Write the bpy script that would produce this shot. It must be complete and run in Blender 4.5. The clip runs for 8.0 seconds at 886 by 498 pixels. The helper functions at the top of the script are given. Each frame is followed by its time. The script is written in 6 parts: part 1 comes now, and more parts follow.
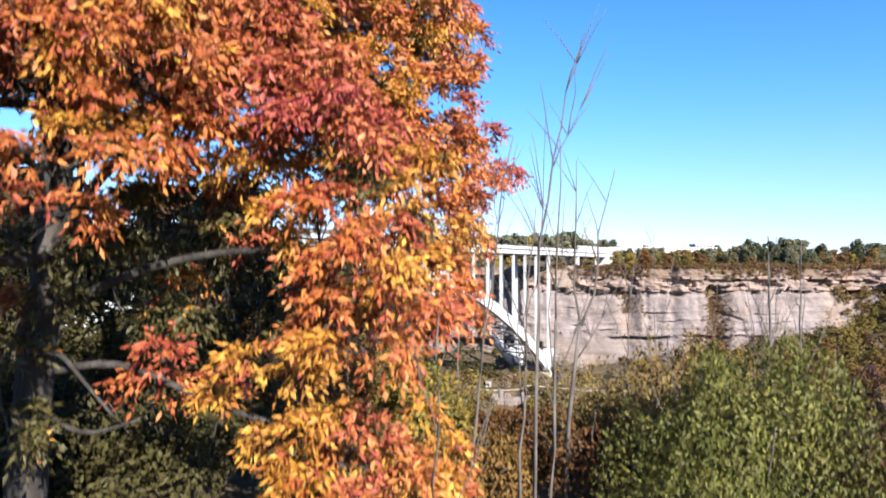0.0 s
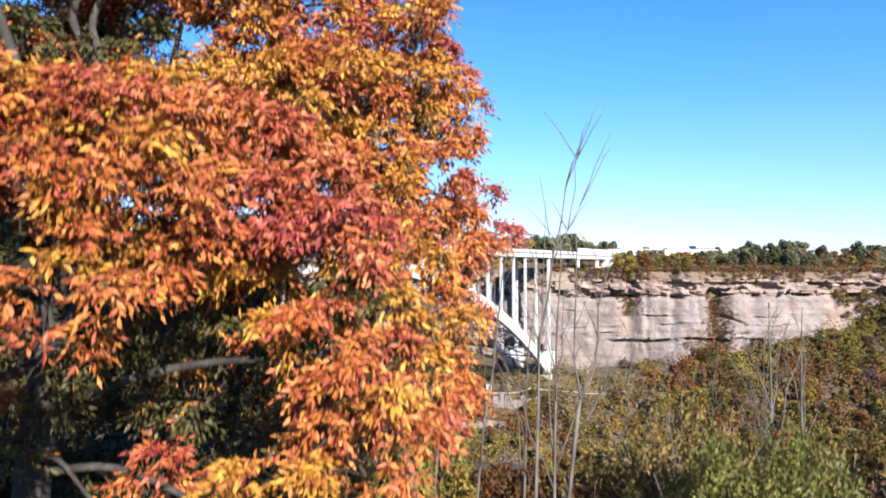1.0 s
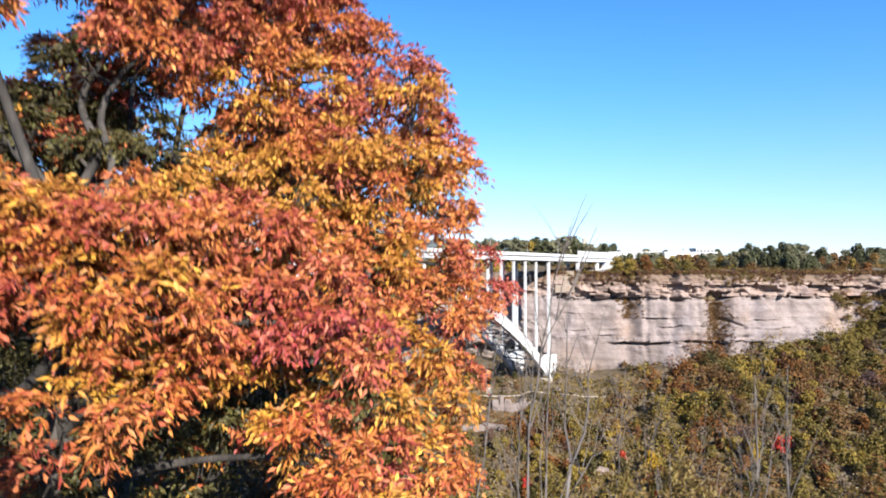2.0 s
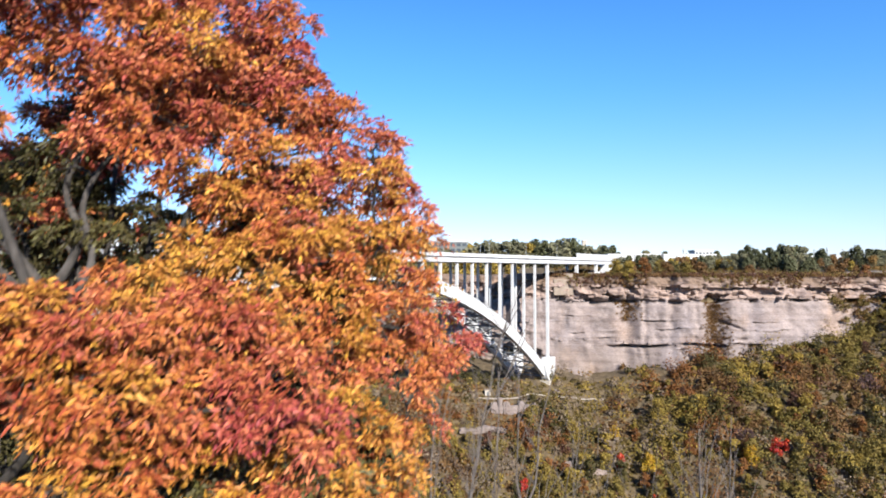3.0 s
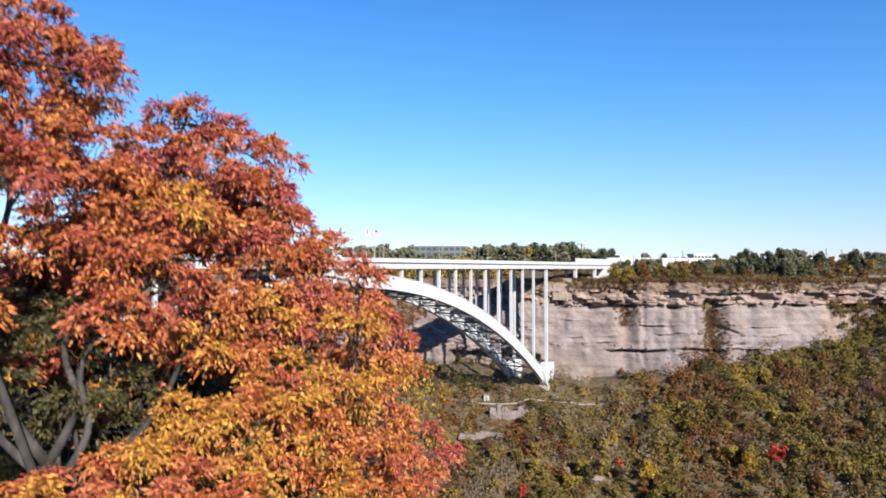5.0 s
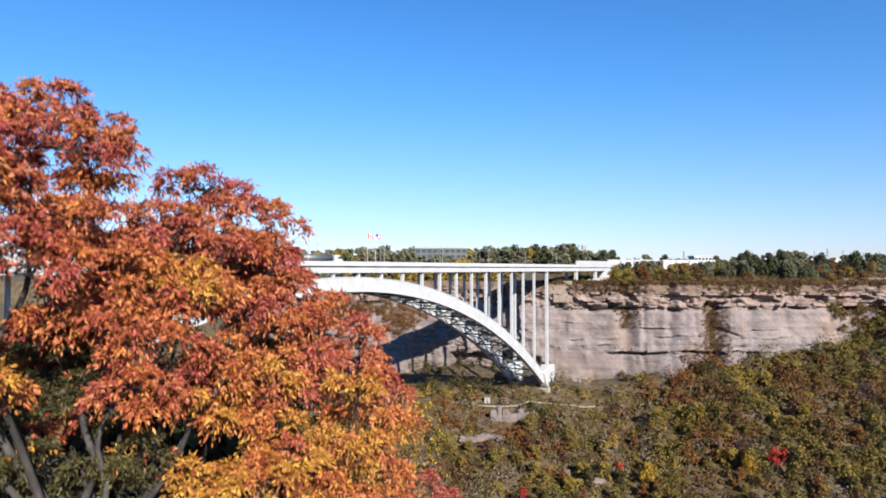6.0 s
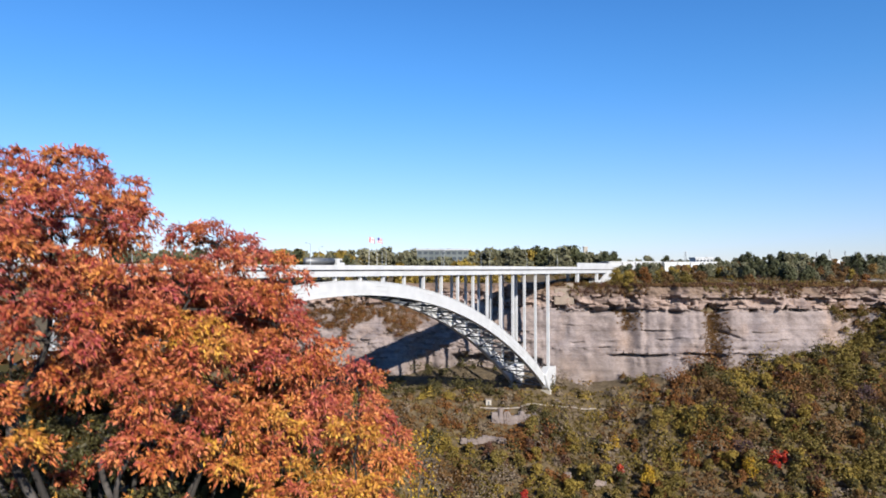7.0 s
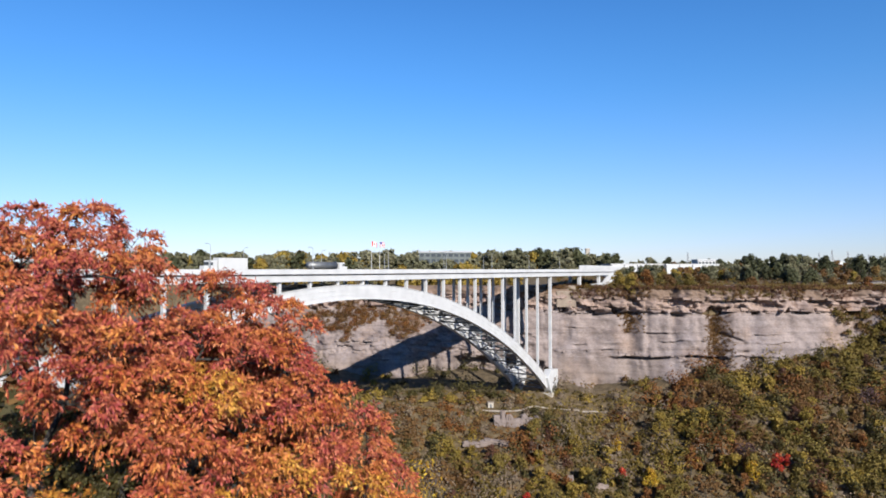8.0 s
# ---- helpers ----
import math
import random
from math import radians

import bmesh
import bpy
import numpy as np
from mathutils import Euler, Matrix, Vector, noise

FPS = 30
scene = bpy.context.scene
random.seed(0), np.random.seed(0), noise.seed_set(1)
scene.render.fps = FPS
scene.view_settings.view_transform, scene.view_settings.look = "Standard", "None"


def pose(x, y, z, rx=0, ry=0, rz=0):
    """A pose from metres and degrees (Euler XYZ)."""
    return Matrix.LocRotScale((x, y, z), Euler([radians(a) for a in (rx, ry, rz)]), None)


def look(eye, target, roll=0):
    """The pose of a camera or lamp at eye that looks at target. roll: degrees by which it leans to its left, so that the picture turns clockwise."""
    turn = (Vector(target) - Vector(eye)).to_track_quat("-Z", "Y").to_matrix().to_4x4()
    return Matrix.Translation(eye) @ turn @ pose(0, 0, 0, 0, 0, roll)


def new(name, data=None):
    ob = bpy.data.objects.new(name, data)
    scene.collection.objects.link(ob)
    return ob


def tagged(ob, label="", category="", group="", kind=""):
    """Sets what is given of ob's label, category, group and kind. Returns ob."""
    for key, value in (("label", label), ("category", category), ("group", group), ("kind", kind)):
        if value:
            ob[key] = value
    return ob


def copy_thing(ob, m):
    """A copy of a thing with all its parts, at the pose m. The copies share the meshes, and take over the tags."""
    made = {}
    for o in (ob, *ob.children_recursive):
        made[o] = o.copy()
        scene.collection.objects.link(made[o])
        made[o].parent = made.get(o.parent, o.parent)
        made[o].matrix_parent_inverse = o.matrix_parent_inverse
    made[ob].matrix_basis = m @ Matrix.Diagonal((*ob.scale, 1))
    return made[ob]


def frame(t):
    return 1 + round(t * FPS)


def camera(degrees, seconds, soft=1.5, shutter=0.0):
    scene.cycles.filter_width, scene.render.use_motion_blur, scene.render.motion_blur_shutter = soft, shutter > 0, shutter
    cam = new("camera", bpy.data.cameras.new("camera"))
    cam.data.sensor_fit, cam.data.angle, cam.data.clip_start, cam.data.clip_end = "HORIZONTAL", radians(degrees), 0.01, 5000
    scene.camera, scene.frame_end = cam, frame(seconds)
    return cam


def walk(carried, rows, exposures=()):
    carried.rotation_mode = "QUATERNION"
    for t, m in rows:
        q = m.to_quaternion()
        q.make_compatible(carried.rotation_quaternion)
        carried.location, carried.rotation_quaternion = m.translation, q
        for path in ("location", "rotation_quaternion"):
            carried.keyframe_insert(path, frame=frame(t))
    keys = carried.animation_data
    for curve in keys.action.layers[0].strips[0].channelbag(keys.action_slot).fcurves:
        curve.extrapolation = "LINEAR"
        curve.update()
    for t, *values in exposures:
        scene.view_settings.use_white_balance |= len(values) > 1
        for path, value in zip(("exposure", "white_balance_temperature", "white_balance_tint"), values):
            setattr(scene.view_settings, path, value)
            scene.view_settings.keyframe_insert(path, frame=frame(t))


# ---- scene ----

# ------------------------------------------------------------------ camera
cam = camera(68.0, 8.0, soft=1.8, shutter=0.9)
PATH = [
    (0.0, -1.47, 4.41, -9.20, -0.52, 1.636), (0.5, -1.48, 4.41, -8.57, -0.50, 1.670),
    (1.0, -1.46, 4.41, -7.94, -0.495, 1.660), (1.5, -1.45, 4.40, -7.31, -0.495, 1.685),
    (2.8, -0.84, 3.06, -5.76, -0.42, 1.755), (3.0, -0.61, 3.04, -5.49, -0.433, 1.752),
    (3.5, -0.26, 3.06, -4.77, -0.468, 1.730), (4.0, -0.16, 3.02, -4.06, -0.481, 1.729),
    (4.5, -0.17, 2.77, -3.37, -0.485, 1.730), (5.0, -0.18, 2.24, -2.68, -0.451, 1.740),
    (6.5, 0.03, 1.02, -0.69, -0.298, 1.735), (7.0, 0.10, 0.47, -0.10, -0.206, 1.737),
    (7.5, 0.09, 0.08, 0.53, -0.128, 1.743), (8.0, 0.0, 0.0, 1.10, -0.03, 1.775),
]
walk(cam, [(t, pose(x, y, z, 90 + pitch, 0, yaw)) for t, x, y, z, yaw, pitch in PATH],
     [(0.0, 1.46), (1.5, 1.43), (3.0, 1.28), (4.0, 1.14), (5.0, 1.02), (6.5, 0.88), (8.0, 0.78)])

# ------------------------------------------------------------------ light
SUN = Vector((0.40, -1.0, 0.55)).normalized()
world = bpy.data.worlds.new("sky")
scene.world = world
world.use_nodes = True
wn = world.node_tree.nodes
sky = wn.new("ShaderNodeTexSky")
sky.sky_type = "NISHITA"
sky.sun_disc = False
sky.sun_elevation = math.asin(SUN.z)
sky.sun_rotation = math.atan2(SUN.x, SUN.y)
sky.air_density, sky.dust_density, sky.ozone_density = 1.0, 0.1, 1.2
wn["Background"].inputs["Strength"].default_value = 0.110
tone = wn.new("ShaderNodeHueSaturation")
tone.inputs["Saturation"].default_value = 1.0
cool = wn.new("ShaderNodeMix")
cool.data_type, cool.blend_type = "RGBA", "MULTIPLY"
cool.inputs["Factor"].default_value = 1.0
# clear autumn air: pale haze near the horizon, deeper blue higher up
coord, axes, haze = wn.new("ShaderNodeTexCoord"), wn.new("ShaderNodeSeparateXYZ"), wn.new("ShaderNodeValToRGB")
haze.color_ramp.interpolation = "B_SPLINE"
stops = haze.color_ramp.elements
stops[0].position, stops[0].color = 0.0, (0.40, 0.47, 0.78, 1)
stops[1].position, stops[1].color = 1.0, (0.10, 0.27, 0.60, 1)
for at, tint in ((0.07, (0.41, 0.50, 0.80, 1)), (0.16, (0.35, 0.54, 0.83, 1)), (0.26, (0.25, 0.55, 0.87, 1)), (0.42, (0.22, 0.54, 0.92, 1))):
    stops.new(at).color = tint
world.node_tree.links.new(coord.outputs["Generated"], axes.inputs[0])
world.node_tree.links.new(axes.outputs["Z"], haze.inputs["Fac"])
world.node_tree.links.new(haze.outputs["Color"], cool.inputs[7])
world.node_tree.links.new(sky.outputs[0], tone.inputs["Color"])
world.node_tree.links.new(tone.outputs[0], cool.inputs[6])
world.node_tree.links.new(cool.outputs[2], wn["Background"].inputs["Color"])
sun = new("sun", bpy.data.lights.new("sun", "SUN"))
sun.data.energy, sun.data.angle, sun.data.color = 5.0, radians(0.53), (1.0, 0.95, 0.87)
sun.matrix_world = look(SUN * 100, (0, 0, 0))


# ------------------------------------------------------------------ materials
def material(name, colors, rough=0.8, scale=1.0, bump=0.0, bump_scale=None, metal=0.0, grain=0.15,
             island=0.0, translucent=0.0, stretch=(1, 1, 1)):
    """colors: two or three base colours mixed by noise; grain: fine variation; island: variation from piece to piece."""
    m = bpy.data.materials.new(name)
    m.use_nodes = True
    nt = m.node_tree
    n, link = nt.nodes, nt.links.new
    bsdf = n["Principled BSDF"]
    geo = n.new("ShaderNodeNewGeometry")
    mapping = n.new("ShaderNodeMapping")
    mapping.inputs["Scale"].default_value = stretch
    link(geo.outputs["Position"], mapping.inputs["Vector"])
    big = n.new("ShaderNodeTexNoise")
    big.inputs["Scale"].default_value, big.inputs["Detail"].default_value = scale, 5
    link(mapping.outputs[0], big.inputs["Vector"])
    ramp = n.new("ShaderNodeValToRGB")
    els = ramp.color_ramp.elements
    els[0].position, els[1].position = 0.32, 0.68
    els[0].color, els[1].color = (*colors[0], 1), (*colors[-1], 1)
    if len(colors) == 3:
        els.new(0.5).color = (*colors[1], 1)
    link(big.outputs["Fac"], ramp.inputs["Fac"])
    fine = n.new("ShaderNodeTexNoise")
    fine.inputs["Scale"].default_value, fine.inputs["Detail"].default_value = scale * 9, 4
    link(mapping.outputs[0], fine.inputs["Vector"])
    val = n.new("ShaderNodeMapRange")
    val.inputs["From Min"].default_value, val.inputs["From Max"].default_value = 0.25, 0.75
    val.inputs["To Min"].default_value, val.inputs["To Max"].default_value = 1 - grain, 1 + grain
    link(fine.outputs["Fac"], val.inputs["Value"])
    hsv = n.new("ShaderNodeHueSaturation")
    link(ramp.outputs["Color"], hsv.inputs["Color"])
    if island:
        mul = n.new("ShaderNodeMapRange")
        mul.inputs["To Min"].default_value, mul.inputs["To Max"].default_value = 1 - island, 1 + island
        link(geo.outputs["Random Per Island"], mul.inputs["Value"])
        both = n.new("ShaderNodeMath")
        both.operation = "MULTIPLY"
        link(val.outputs[0], both.inputs[0])
        link(mul.outputs[0], both.inputs[1])
        link(both.outputs[0], hsv.inputs["Value"])
        hue = n.new("ShaderNodeMapRange")
        hue.inputs["To Min"].default_value, hue.inputs["To Max"].default_value = 0.5 - island * 0.05, 0.5 + island * 0.05
        link(geo.outputs["Random Per Island"], hue.inputs["Value"])
        link(hue.outputs[0], hsv.inputs["Hue"])
    else:
        link(val.outputs[0], hsv.inputs["Value"])
    link(hsv.outputs[0], bsdf.inputs["Base Color"])
    bsdf.inputs["Roughness"].default_value, bsdf.inputs["Metallic"].default_value = rough, metal
    if bump:
        bn = n.new("ShaderNodeTexNoise")
        bn.inputs["Scale"].default_value, bn.inputs["Detail"].default_value = bump_scale or scale * 4, 6
        link(mapping.outputs[0], bn.inputs["Vector"])
        b = n.new("ShaderNodeBump")
        b.inputs["Strength"].default_value, b.inputs["Distance"].default_value = 1.0, bump
        link(bn.outputs["Fac"], b.inputs["Height"])
        link(b.outputs[0], bsdf.inputs["Normal"])
    if translucent:
        tr = n.new("ShaderNodeBsdfTranslucent")
        link(hsv.outputs[0], tr.inputs["Color"])
        mix = n.new("ShaderNodeMixShader")
        mix.inputs[0].default_value = translucent
        link(bsdf.outputs[0], mix.inputs[1])
        link(tr.outputs[0], mix.inputs[2])
        link(mix.outputs[0], n["Material Output"].inputs["Surface"])
    return m


def leaf_material(name, a, b, translucent=0.06, scale=0.8):
    near = scale > 0.2
    m = material(name, (a, b), rough=0.55, scale=scale, grain=0.25, island=0.38 if near else 0.18, translucent=translucent)
    m.node_tree.nodes["Principled BSDF"].inputs["Specular IOR Level"].default_value = 0.3 if near else 0.1
    return m


M_GROUND = material("grass_soil", ((0.058, 0.040, 0.019), (0.09, 0.063, 0.031), (0.13, 0.094, 0.052)), 0.95, 0.35, bump=0.15, bump_scale=2.0, grain=0.35)


def rock_material():
    m = material("limestone", ((0.162, 0.125, 0.114), (0.203, 0.163, 0.150), (0.243, 0.197, 0.183)), 0.92, 0.10, bump=0.24, bump_scale=0.8,
                 grain=0.25, stretch=(1, 1, 2.0))
    nt = m.node_tree
    n, link = nt.nodes, nt.links.new
    bsdf = n["Principled BSDF"]
    src = bsdf.inputs["Base Color"].links[0].from_socket
    geo = n.new("ShaderNodeNewGeometry")
    # thin beds, dark water streaks and tan soil stains
    last = src
    for stretch, scale, lo, hi, tint, amount in (((0.012, 0.012, 1.0), 0.5, 0.48, 0.66, (0.66, 0.64, 0.66), 0.5),
                                                 ((1.0, 1.0, 0.07), 0.22, 0.56, 0.70, (0.64, 0.60, 0.59), 0.38),
                                                 ((1.0, 1.0, 0.8), 0.05, 0.54, 0.68, (1.10, 0.93, 0.74), 0.65),
                                                 ((1.0, 1.0, 0.45), 0.037, 0.50, 0.58, (0.86, 0.89, 0.95), 0.8)):
        mp = n.new("ShaderNodeMapping")
        mp.inputs["Scale"].default_value = stretch
        link(geo.outputs["Position"], mp.inputs["Vector"])
        tx = n.new("ShaderNodeTexNoise")
        tx.inputs["Scale"].default_value, tx.inputs["Detail"].default_value = scale, 5
        link(mp.outputs[0], tx.inputs["Vector"])
        rg = n.new("ShaderNodeMapRange")
        rg.inputs["From Min"].default_value, rg.inputs["From Max"].default_value, rg.inputs["To Max"].default_value = lo, hi, amount
        link(tx.outputs["Fac"], rg.inputs["Value"])
        mx = n.new("ShaderNodeMix")
        mx.data_type, mx.blend_type = "RGBA", "MULTIPLY"
        mx.inputs[7].default_value = (*tint, 1)
        link(rg.outputs[0], mx.inputs["Factor"])
        link(last, mx.inputs[6])
        last = mx.outputs[2]
    # the caprock is a warmer stone than the shale under it
    high = n.new("ShaderNodeSeparateXYZ")
    link(geo.outputs["Position"], high.inputs[0])
    rg = n.new("ShaderNodeMapRange")
    rg.inputs["From Min"].default_value, rg.inputs["From Max"].default_value = -22.5, -20.5
    link(high.outputs["Z"], rg.inputs["Value"])
    mx = n.new("ShaderNodeMix")
    mx.data_type, mx.blend_type = "RGBA", "MULTIPLY"
    mx.inputs[7].default_value = (1.20, 1.08, 0.97, 1)
    link(rg.outputs[0], mx.inputs["Factor"])
    link(last, mx.inputs[6])
    last = mx.outputs[2]
    # brown soil lying on the bank above the beds
    sep = n.new("ShaderNodeSeparateXYZ")
    link(geo.outputs["Position"], sep.inputs[0])
    lump = n.new("ShaderNodeTexNoise")
    lump.inputs["Scale"].default_value, lump.inputs["Detail"].default_value = 0.16, 6
    link(geo.outputs["Position"], lump.inputs["Vector"])
    lift = n.new("ShaderNodeMath")
    lift.operation = "MULTIPLY_ADD"
    lift.inputs[1].default_value = 15.0
    link(lump.outputs["Fac"], lift.inputs[0])
    link(sep.outputs["Z"], lift.inputs[2])
    rg = n.new("ShaderNodeMapRange")
    rg.inputs["From Min"].default_value, rg.inputs["From Max"].default_value, rg.inputs["To Max"].default_value = -7.5, -4.5, 0.85
    link(lift.outputs[0], rg.inputs["Value"])
    mx = n.new("ShaderNodeMix")
    mx.data_type = "RGBA"
    mx.inputs[7].default_value = (0.12, 0.078, 0.052, 1)
    link(rg.outputs[0], mx.inputs["Factor"])
    link(last, mx.inputs[6])
    last = mx.outputs[2]
    # tan earth washed over the foot
    rg = n.new("ShaderNodeMapRange")
    rg.inputs["From Min"].default_value, rg.inputs["From Max"].default_value, rg.inputs["To Max"].default_value = -40.0, -46.0, 0.4
    link(lift.outputs[0], rg.inputs["Value"])
    mx = n.new("ShaderNodeMix")
    mx.data_type = "RGBA"
    mx.inputs[7].default_value = (0.150, 0.115, 0.094, 1)
    link(rg.outputs[0], mx.inputs["Factor"])
    link(last, mx.inputs[6])
    link(mx.outputs[2], bsdf.inputs["Base Color"])
    return m


M_ROCK = rock_material()
M_CONCRETE = material("weathered_concrete", ((0.282, 0.249, 0.208), (0.370, 0.336, 0.289)), 0.85, 0.3, bump=0.03, grain=0.12)
M_BUFF = material("buff_masonry", ((0.168, 0.130, 0.101), (0.235, 0.189, 0.151)), 0.9, 0.4, bump=0.03, grain=0.15)
M_GRAVEL = material("pale_gravel", ((0.227, 0.193, 0.160), (0.302, 0.260, 0.218)), 0.95, 0.4, grain=0.2)
M_WHITE = material("white_bridge_paint", ((0.403, 0.403, 0.407), (0.479, 0.479, 0.479)), 0.5, 0.25, grain=0.05)
M_GREY = material("galvanised_steel", ((0.252, 0.260, 0.269), (0.353, 0.361, 0.370)), 0.5, 1.5, metal=0.5)
M_SHADOW_LINE = material("dark_shadow_line", ((0.017, 0.017, 0.018), (0.029, 0.029, 0.031)), 0.7, 0.8)
M_TANK = material("dull_tank_metal", ((0.109, 0.113, 0.118), (0.168, 0.172, 0.176)), 0.45, 0.8, metal=0.4)
M_STEEL_DARK = material("grey_steel_bracing", ((0.084, 0.088, 0.092), (0.143, 0.147, 0.151)), 0.6, 0.8)
M_ASPHALT = material("asphalt", ((0.038, 0.038, 0.039), (0.055, 0.054, 0.052)), 0.9, 0.8)
M_BARK = material("grey_bark", ((0.020, 0.016, 0.013), (0.035, 0.029, 0.025), (0.060, 0.052, 0.046)), 0.9, 2.5, bump=0.02, bump_scale=18, stretch=(1, 1, 0.3))
M_TWIG = material("pale_twig_bark", ((0.063, 0.050, 0.044), (0.118, 0.102, 0.092)), 0.85, 3.0)
M_ROOF = material("white_membrane", ((0.420, 0.420, 0.420), (0.487, 0.487, 0.483)), 0.6, 0.05, grain=0.05)
M_GLASS = material("dark_window", ((0.034, 0.042, 0.050), (0.059, 0.067, 0.076)), 0.15, 0.5)
M_SLATE = material("grey_green_facade", ((0.062, 0.074, 0.072), (0.096, 0.108, 0.105)), 0.7, 0.2)
M_RED = material("red_cloth", ((0.462, 0.025, 0.025), (0.521, 0.042, 0.042)), 0.8, 1.0)
M_BLUE = material("blue_cloth", ((0.025, 0.042, 0.185), (0.042, 0.059, 0.235)), 0.8, 1.0)
M_CLOTH = material("white_cloth", ((0.630, 0.630, 0.630), (0.672, 0.672, 0.672)), 0.8, 1.0)
M_RUBBER = material("tyre_rubber", ((0.017, 0.017, 0.017), (0.025, 0.025, 0.025)), 0.9, 2.0)

# autumn leaves of the large tree
L_RED = leaf_material("crimson_leaves", (0.262, 0.046, 0.032), (0.345, 0.084, 0.056))
L_RUSSET = leaf_material("russet_leaves", (0.272, 0.058, 0.026), (0.36, 0.102, 0.046))
L_ORANGE = leaf_material("orange_leaves", (0.31, 0.076, 0.022), (0.388, 0.126, 0.038))
L_GOLD = leaf_material("golden_leaves", (0.325, 0.128, 0.02), (0.4, 0.186, 0.034))
# olive leaves, darkened in colour to stand in for shade inside the crown
L_SHADE_OLIVE = leaf_material("shade_olive_leaves", (0.040, 0.035, 0.011), (0.074, 0.060, 0.019))
# far woods and shrubs
F_GREEN = leaf_material("shrub_green", (0.106, 0.080, 0.021), (0.162, 0.119, 0.033), 0.15, 0.05)
F_YELLOW = leaf_material("shrub_yellow_green", (0.170, 0.120, 0.026), (0.232, 0.160, 0.037), 0.15, 0.05)
# real dark green on the slope; elsewhere shade put into the leaf colour
F_DARK = leaf_material("shrub_dark_green_and_shade", (0.042, 0.037, 0.014), (0.072, 0.06, 0.023), 0.1, 0.05)
F_BROWN = leaf_material("shrub_brown", (0.092, 0.049, 0.019), (0.138, 0.076, 0.031), 0.1, 0.05)
F_GREY = leaf_material("bare_grey_twigs", (0.12, 0.088, 0.06), (0.17, 0.13, 0.094), 0.05, 0.05)
F_RUST = leaf_material("shrub_rust", (0.122, 0.049, 0.017), (0.168, 0.074, 0.025), 0.15, 0.05)
F_MAUVE = leaf_material("shrub_mauve", (0.075, 0.044, 0.044), (0.099, 0.062, 0.062), 0.1, 0.05)
F_MAROON = leaf_material("shrub_maroon", (0.063, 0.030, 0.020), (0.097, 0.047, 0.030), 0.1, 0.05)
F_GRASS = leaf_material("dry_grass", (0.143, 0.097, 0.035), (0.197, 0.139, 0.057), 0.1, 0.05)
# olive lightened and greyed: the haze of distance is put into the leaf colour
F_HAZE_OLIVE = leaf_material("haze_lifted_olive", (0.096, 0.094, 0.055), (0.146, 0.134, 0.080), 0.1, 0.02)
F_TAN = leaf_material("shrub_ochre", (0.143, 0.080, 0.024), (0.202, 0.122, 0.042), 0.1, 0.05)
F_OLIVE = leaf_material("scrub_olive", (0.074, 0.053, 0.015), (0.112, 0.081, 0.025), 0.1, 0.05)
F_PINE = leaf_material("plateau_green", (0.038, 0.041, 0.021), (0.064, 0.066, 0.033), 0.1, 0.03)
F_SCARLET = leaf_material("scarlet_leaves", (0.323, 0.018, 0.013), (0.386, 0.037, 0.018), 0.25, 0.3)
F_AMBER = leaf_material("amber_leaves", (0.311, 0.174, 0.013), (0.373, 0.223, 0.018), 0.25, 0.3)
N_GREEN = leaf_material("bush_green", (0.070, 0.073, 0.015), (0.122, 0.120, 0.027), 0.3, 0.8)
N_OCHRE = leaf_material("dry_ochre_leaves", (0.134, 0.088, 0.029), (0.210, 0.143, 0.050), 0.3, 0.8)
N_LIME = leaf_material("bush_lime", (0.124, 0.124, 0.031), (0.199, 0.174, 0.044), 0.3, 0.8)


# ------------------------------------------------------------------ mesh helpers
def mesh_from(name, verts, faces, mat, smooth=False):
    me = bpy.data.meshes.new(name)
    verts = np.asarray(verts, dtype=np.float32).reshape(-1, 3)
    faces = np.asarray(faces, dtype=np.int32)
    k = faces.shape[1]
    me.vertices.add(len(verts))
    me.vertices.foreach_set("co", verts.ravel())
    me.loops.add(faces.size)
    me.loops.foreach_set("vertex_index", faces.ravel())
    me.polygons.add(len(faces))
    me.polygons.foreach_set("loop_start", np.arange(0, faces.size, k, dtype=np.int32))
    if smooth:
        me.polygons.foreach_set("use_smooth", np.ones(len(faces), dtype=bool))
    me.update(calc_edges=True)
    me.validate()
    me.materials.append(mat)
    return me


def part(name, bm, mat, parent=None, label="", smooth=False):
    """Links a bmesh as one mesh object, under a thing or a part."""
    me = bpy.data.meshes.new(name)
    bm.to_mesh(me)
    bm.free()
    me.materials.append(mat)
    if smooth:
        me.polygons.foreach_set("use_smooth", np.ones(len(me.polygons), dtype=bool))
    ob = new(name, me)
    ob.parent = parent
    return tagged(ob, label) if label else ob


def mesh_part(name, me, parent, label=""):
    ob = new(name, me)
    ob.parent = parent
    return tagged(ob, label) if label else ob


def boxes(specs, bevel=0.0):
    """A bmesh of boxes (x0, y0, z0, x1, y1, z1)."""
    bm = bmesh.new()
    for x0, y0, z0, x1, y1, z1 in specs:
        r = bmesh.ops.create_cube(bm, size=1)
        bmesh.ops.scale(bm, vec=(x1 - x0, y1 - y0, z1 - z0), verts=r["verts"])
        bmesh.ops.translate(bm, vec=((x0 + x1) / 2, (y0 + y1) / 2, (z0 + z1) / 2), verts=r["verts"])
    if bevel:
        bmesh.ops.bevel(bm, geom=bm.edges[:], offset=bevel, segments=1, affect="EDGES")
    return bm


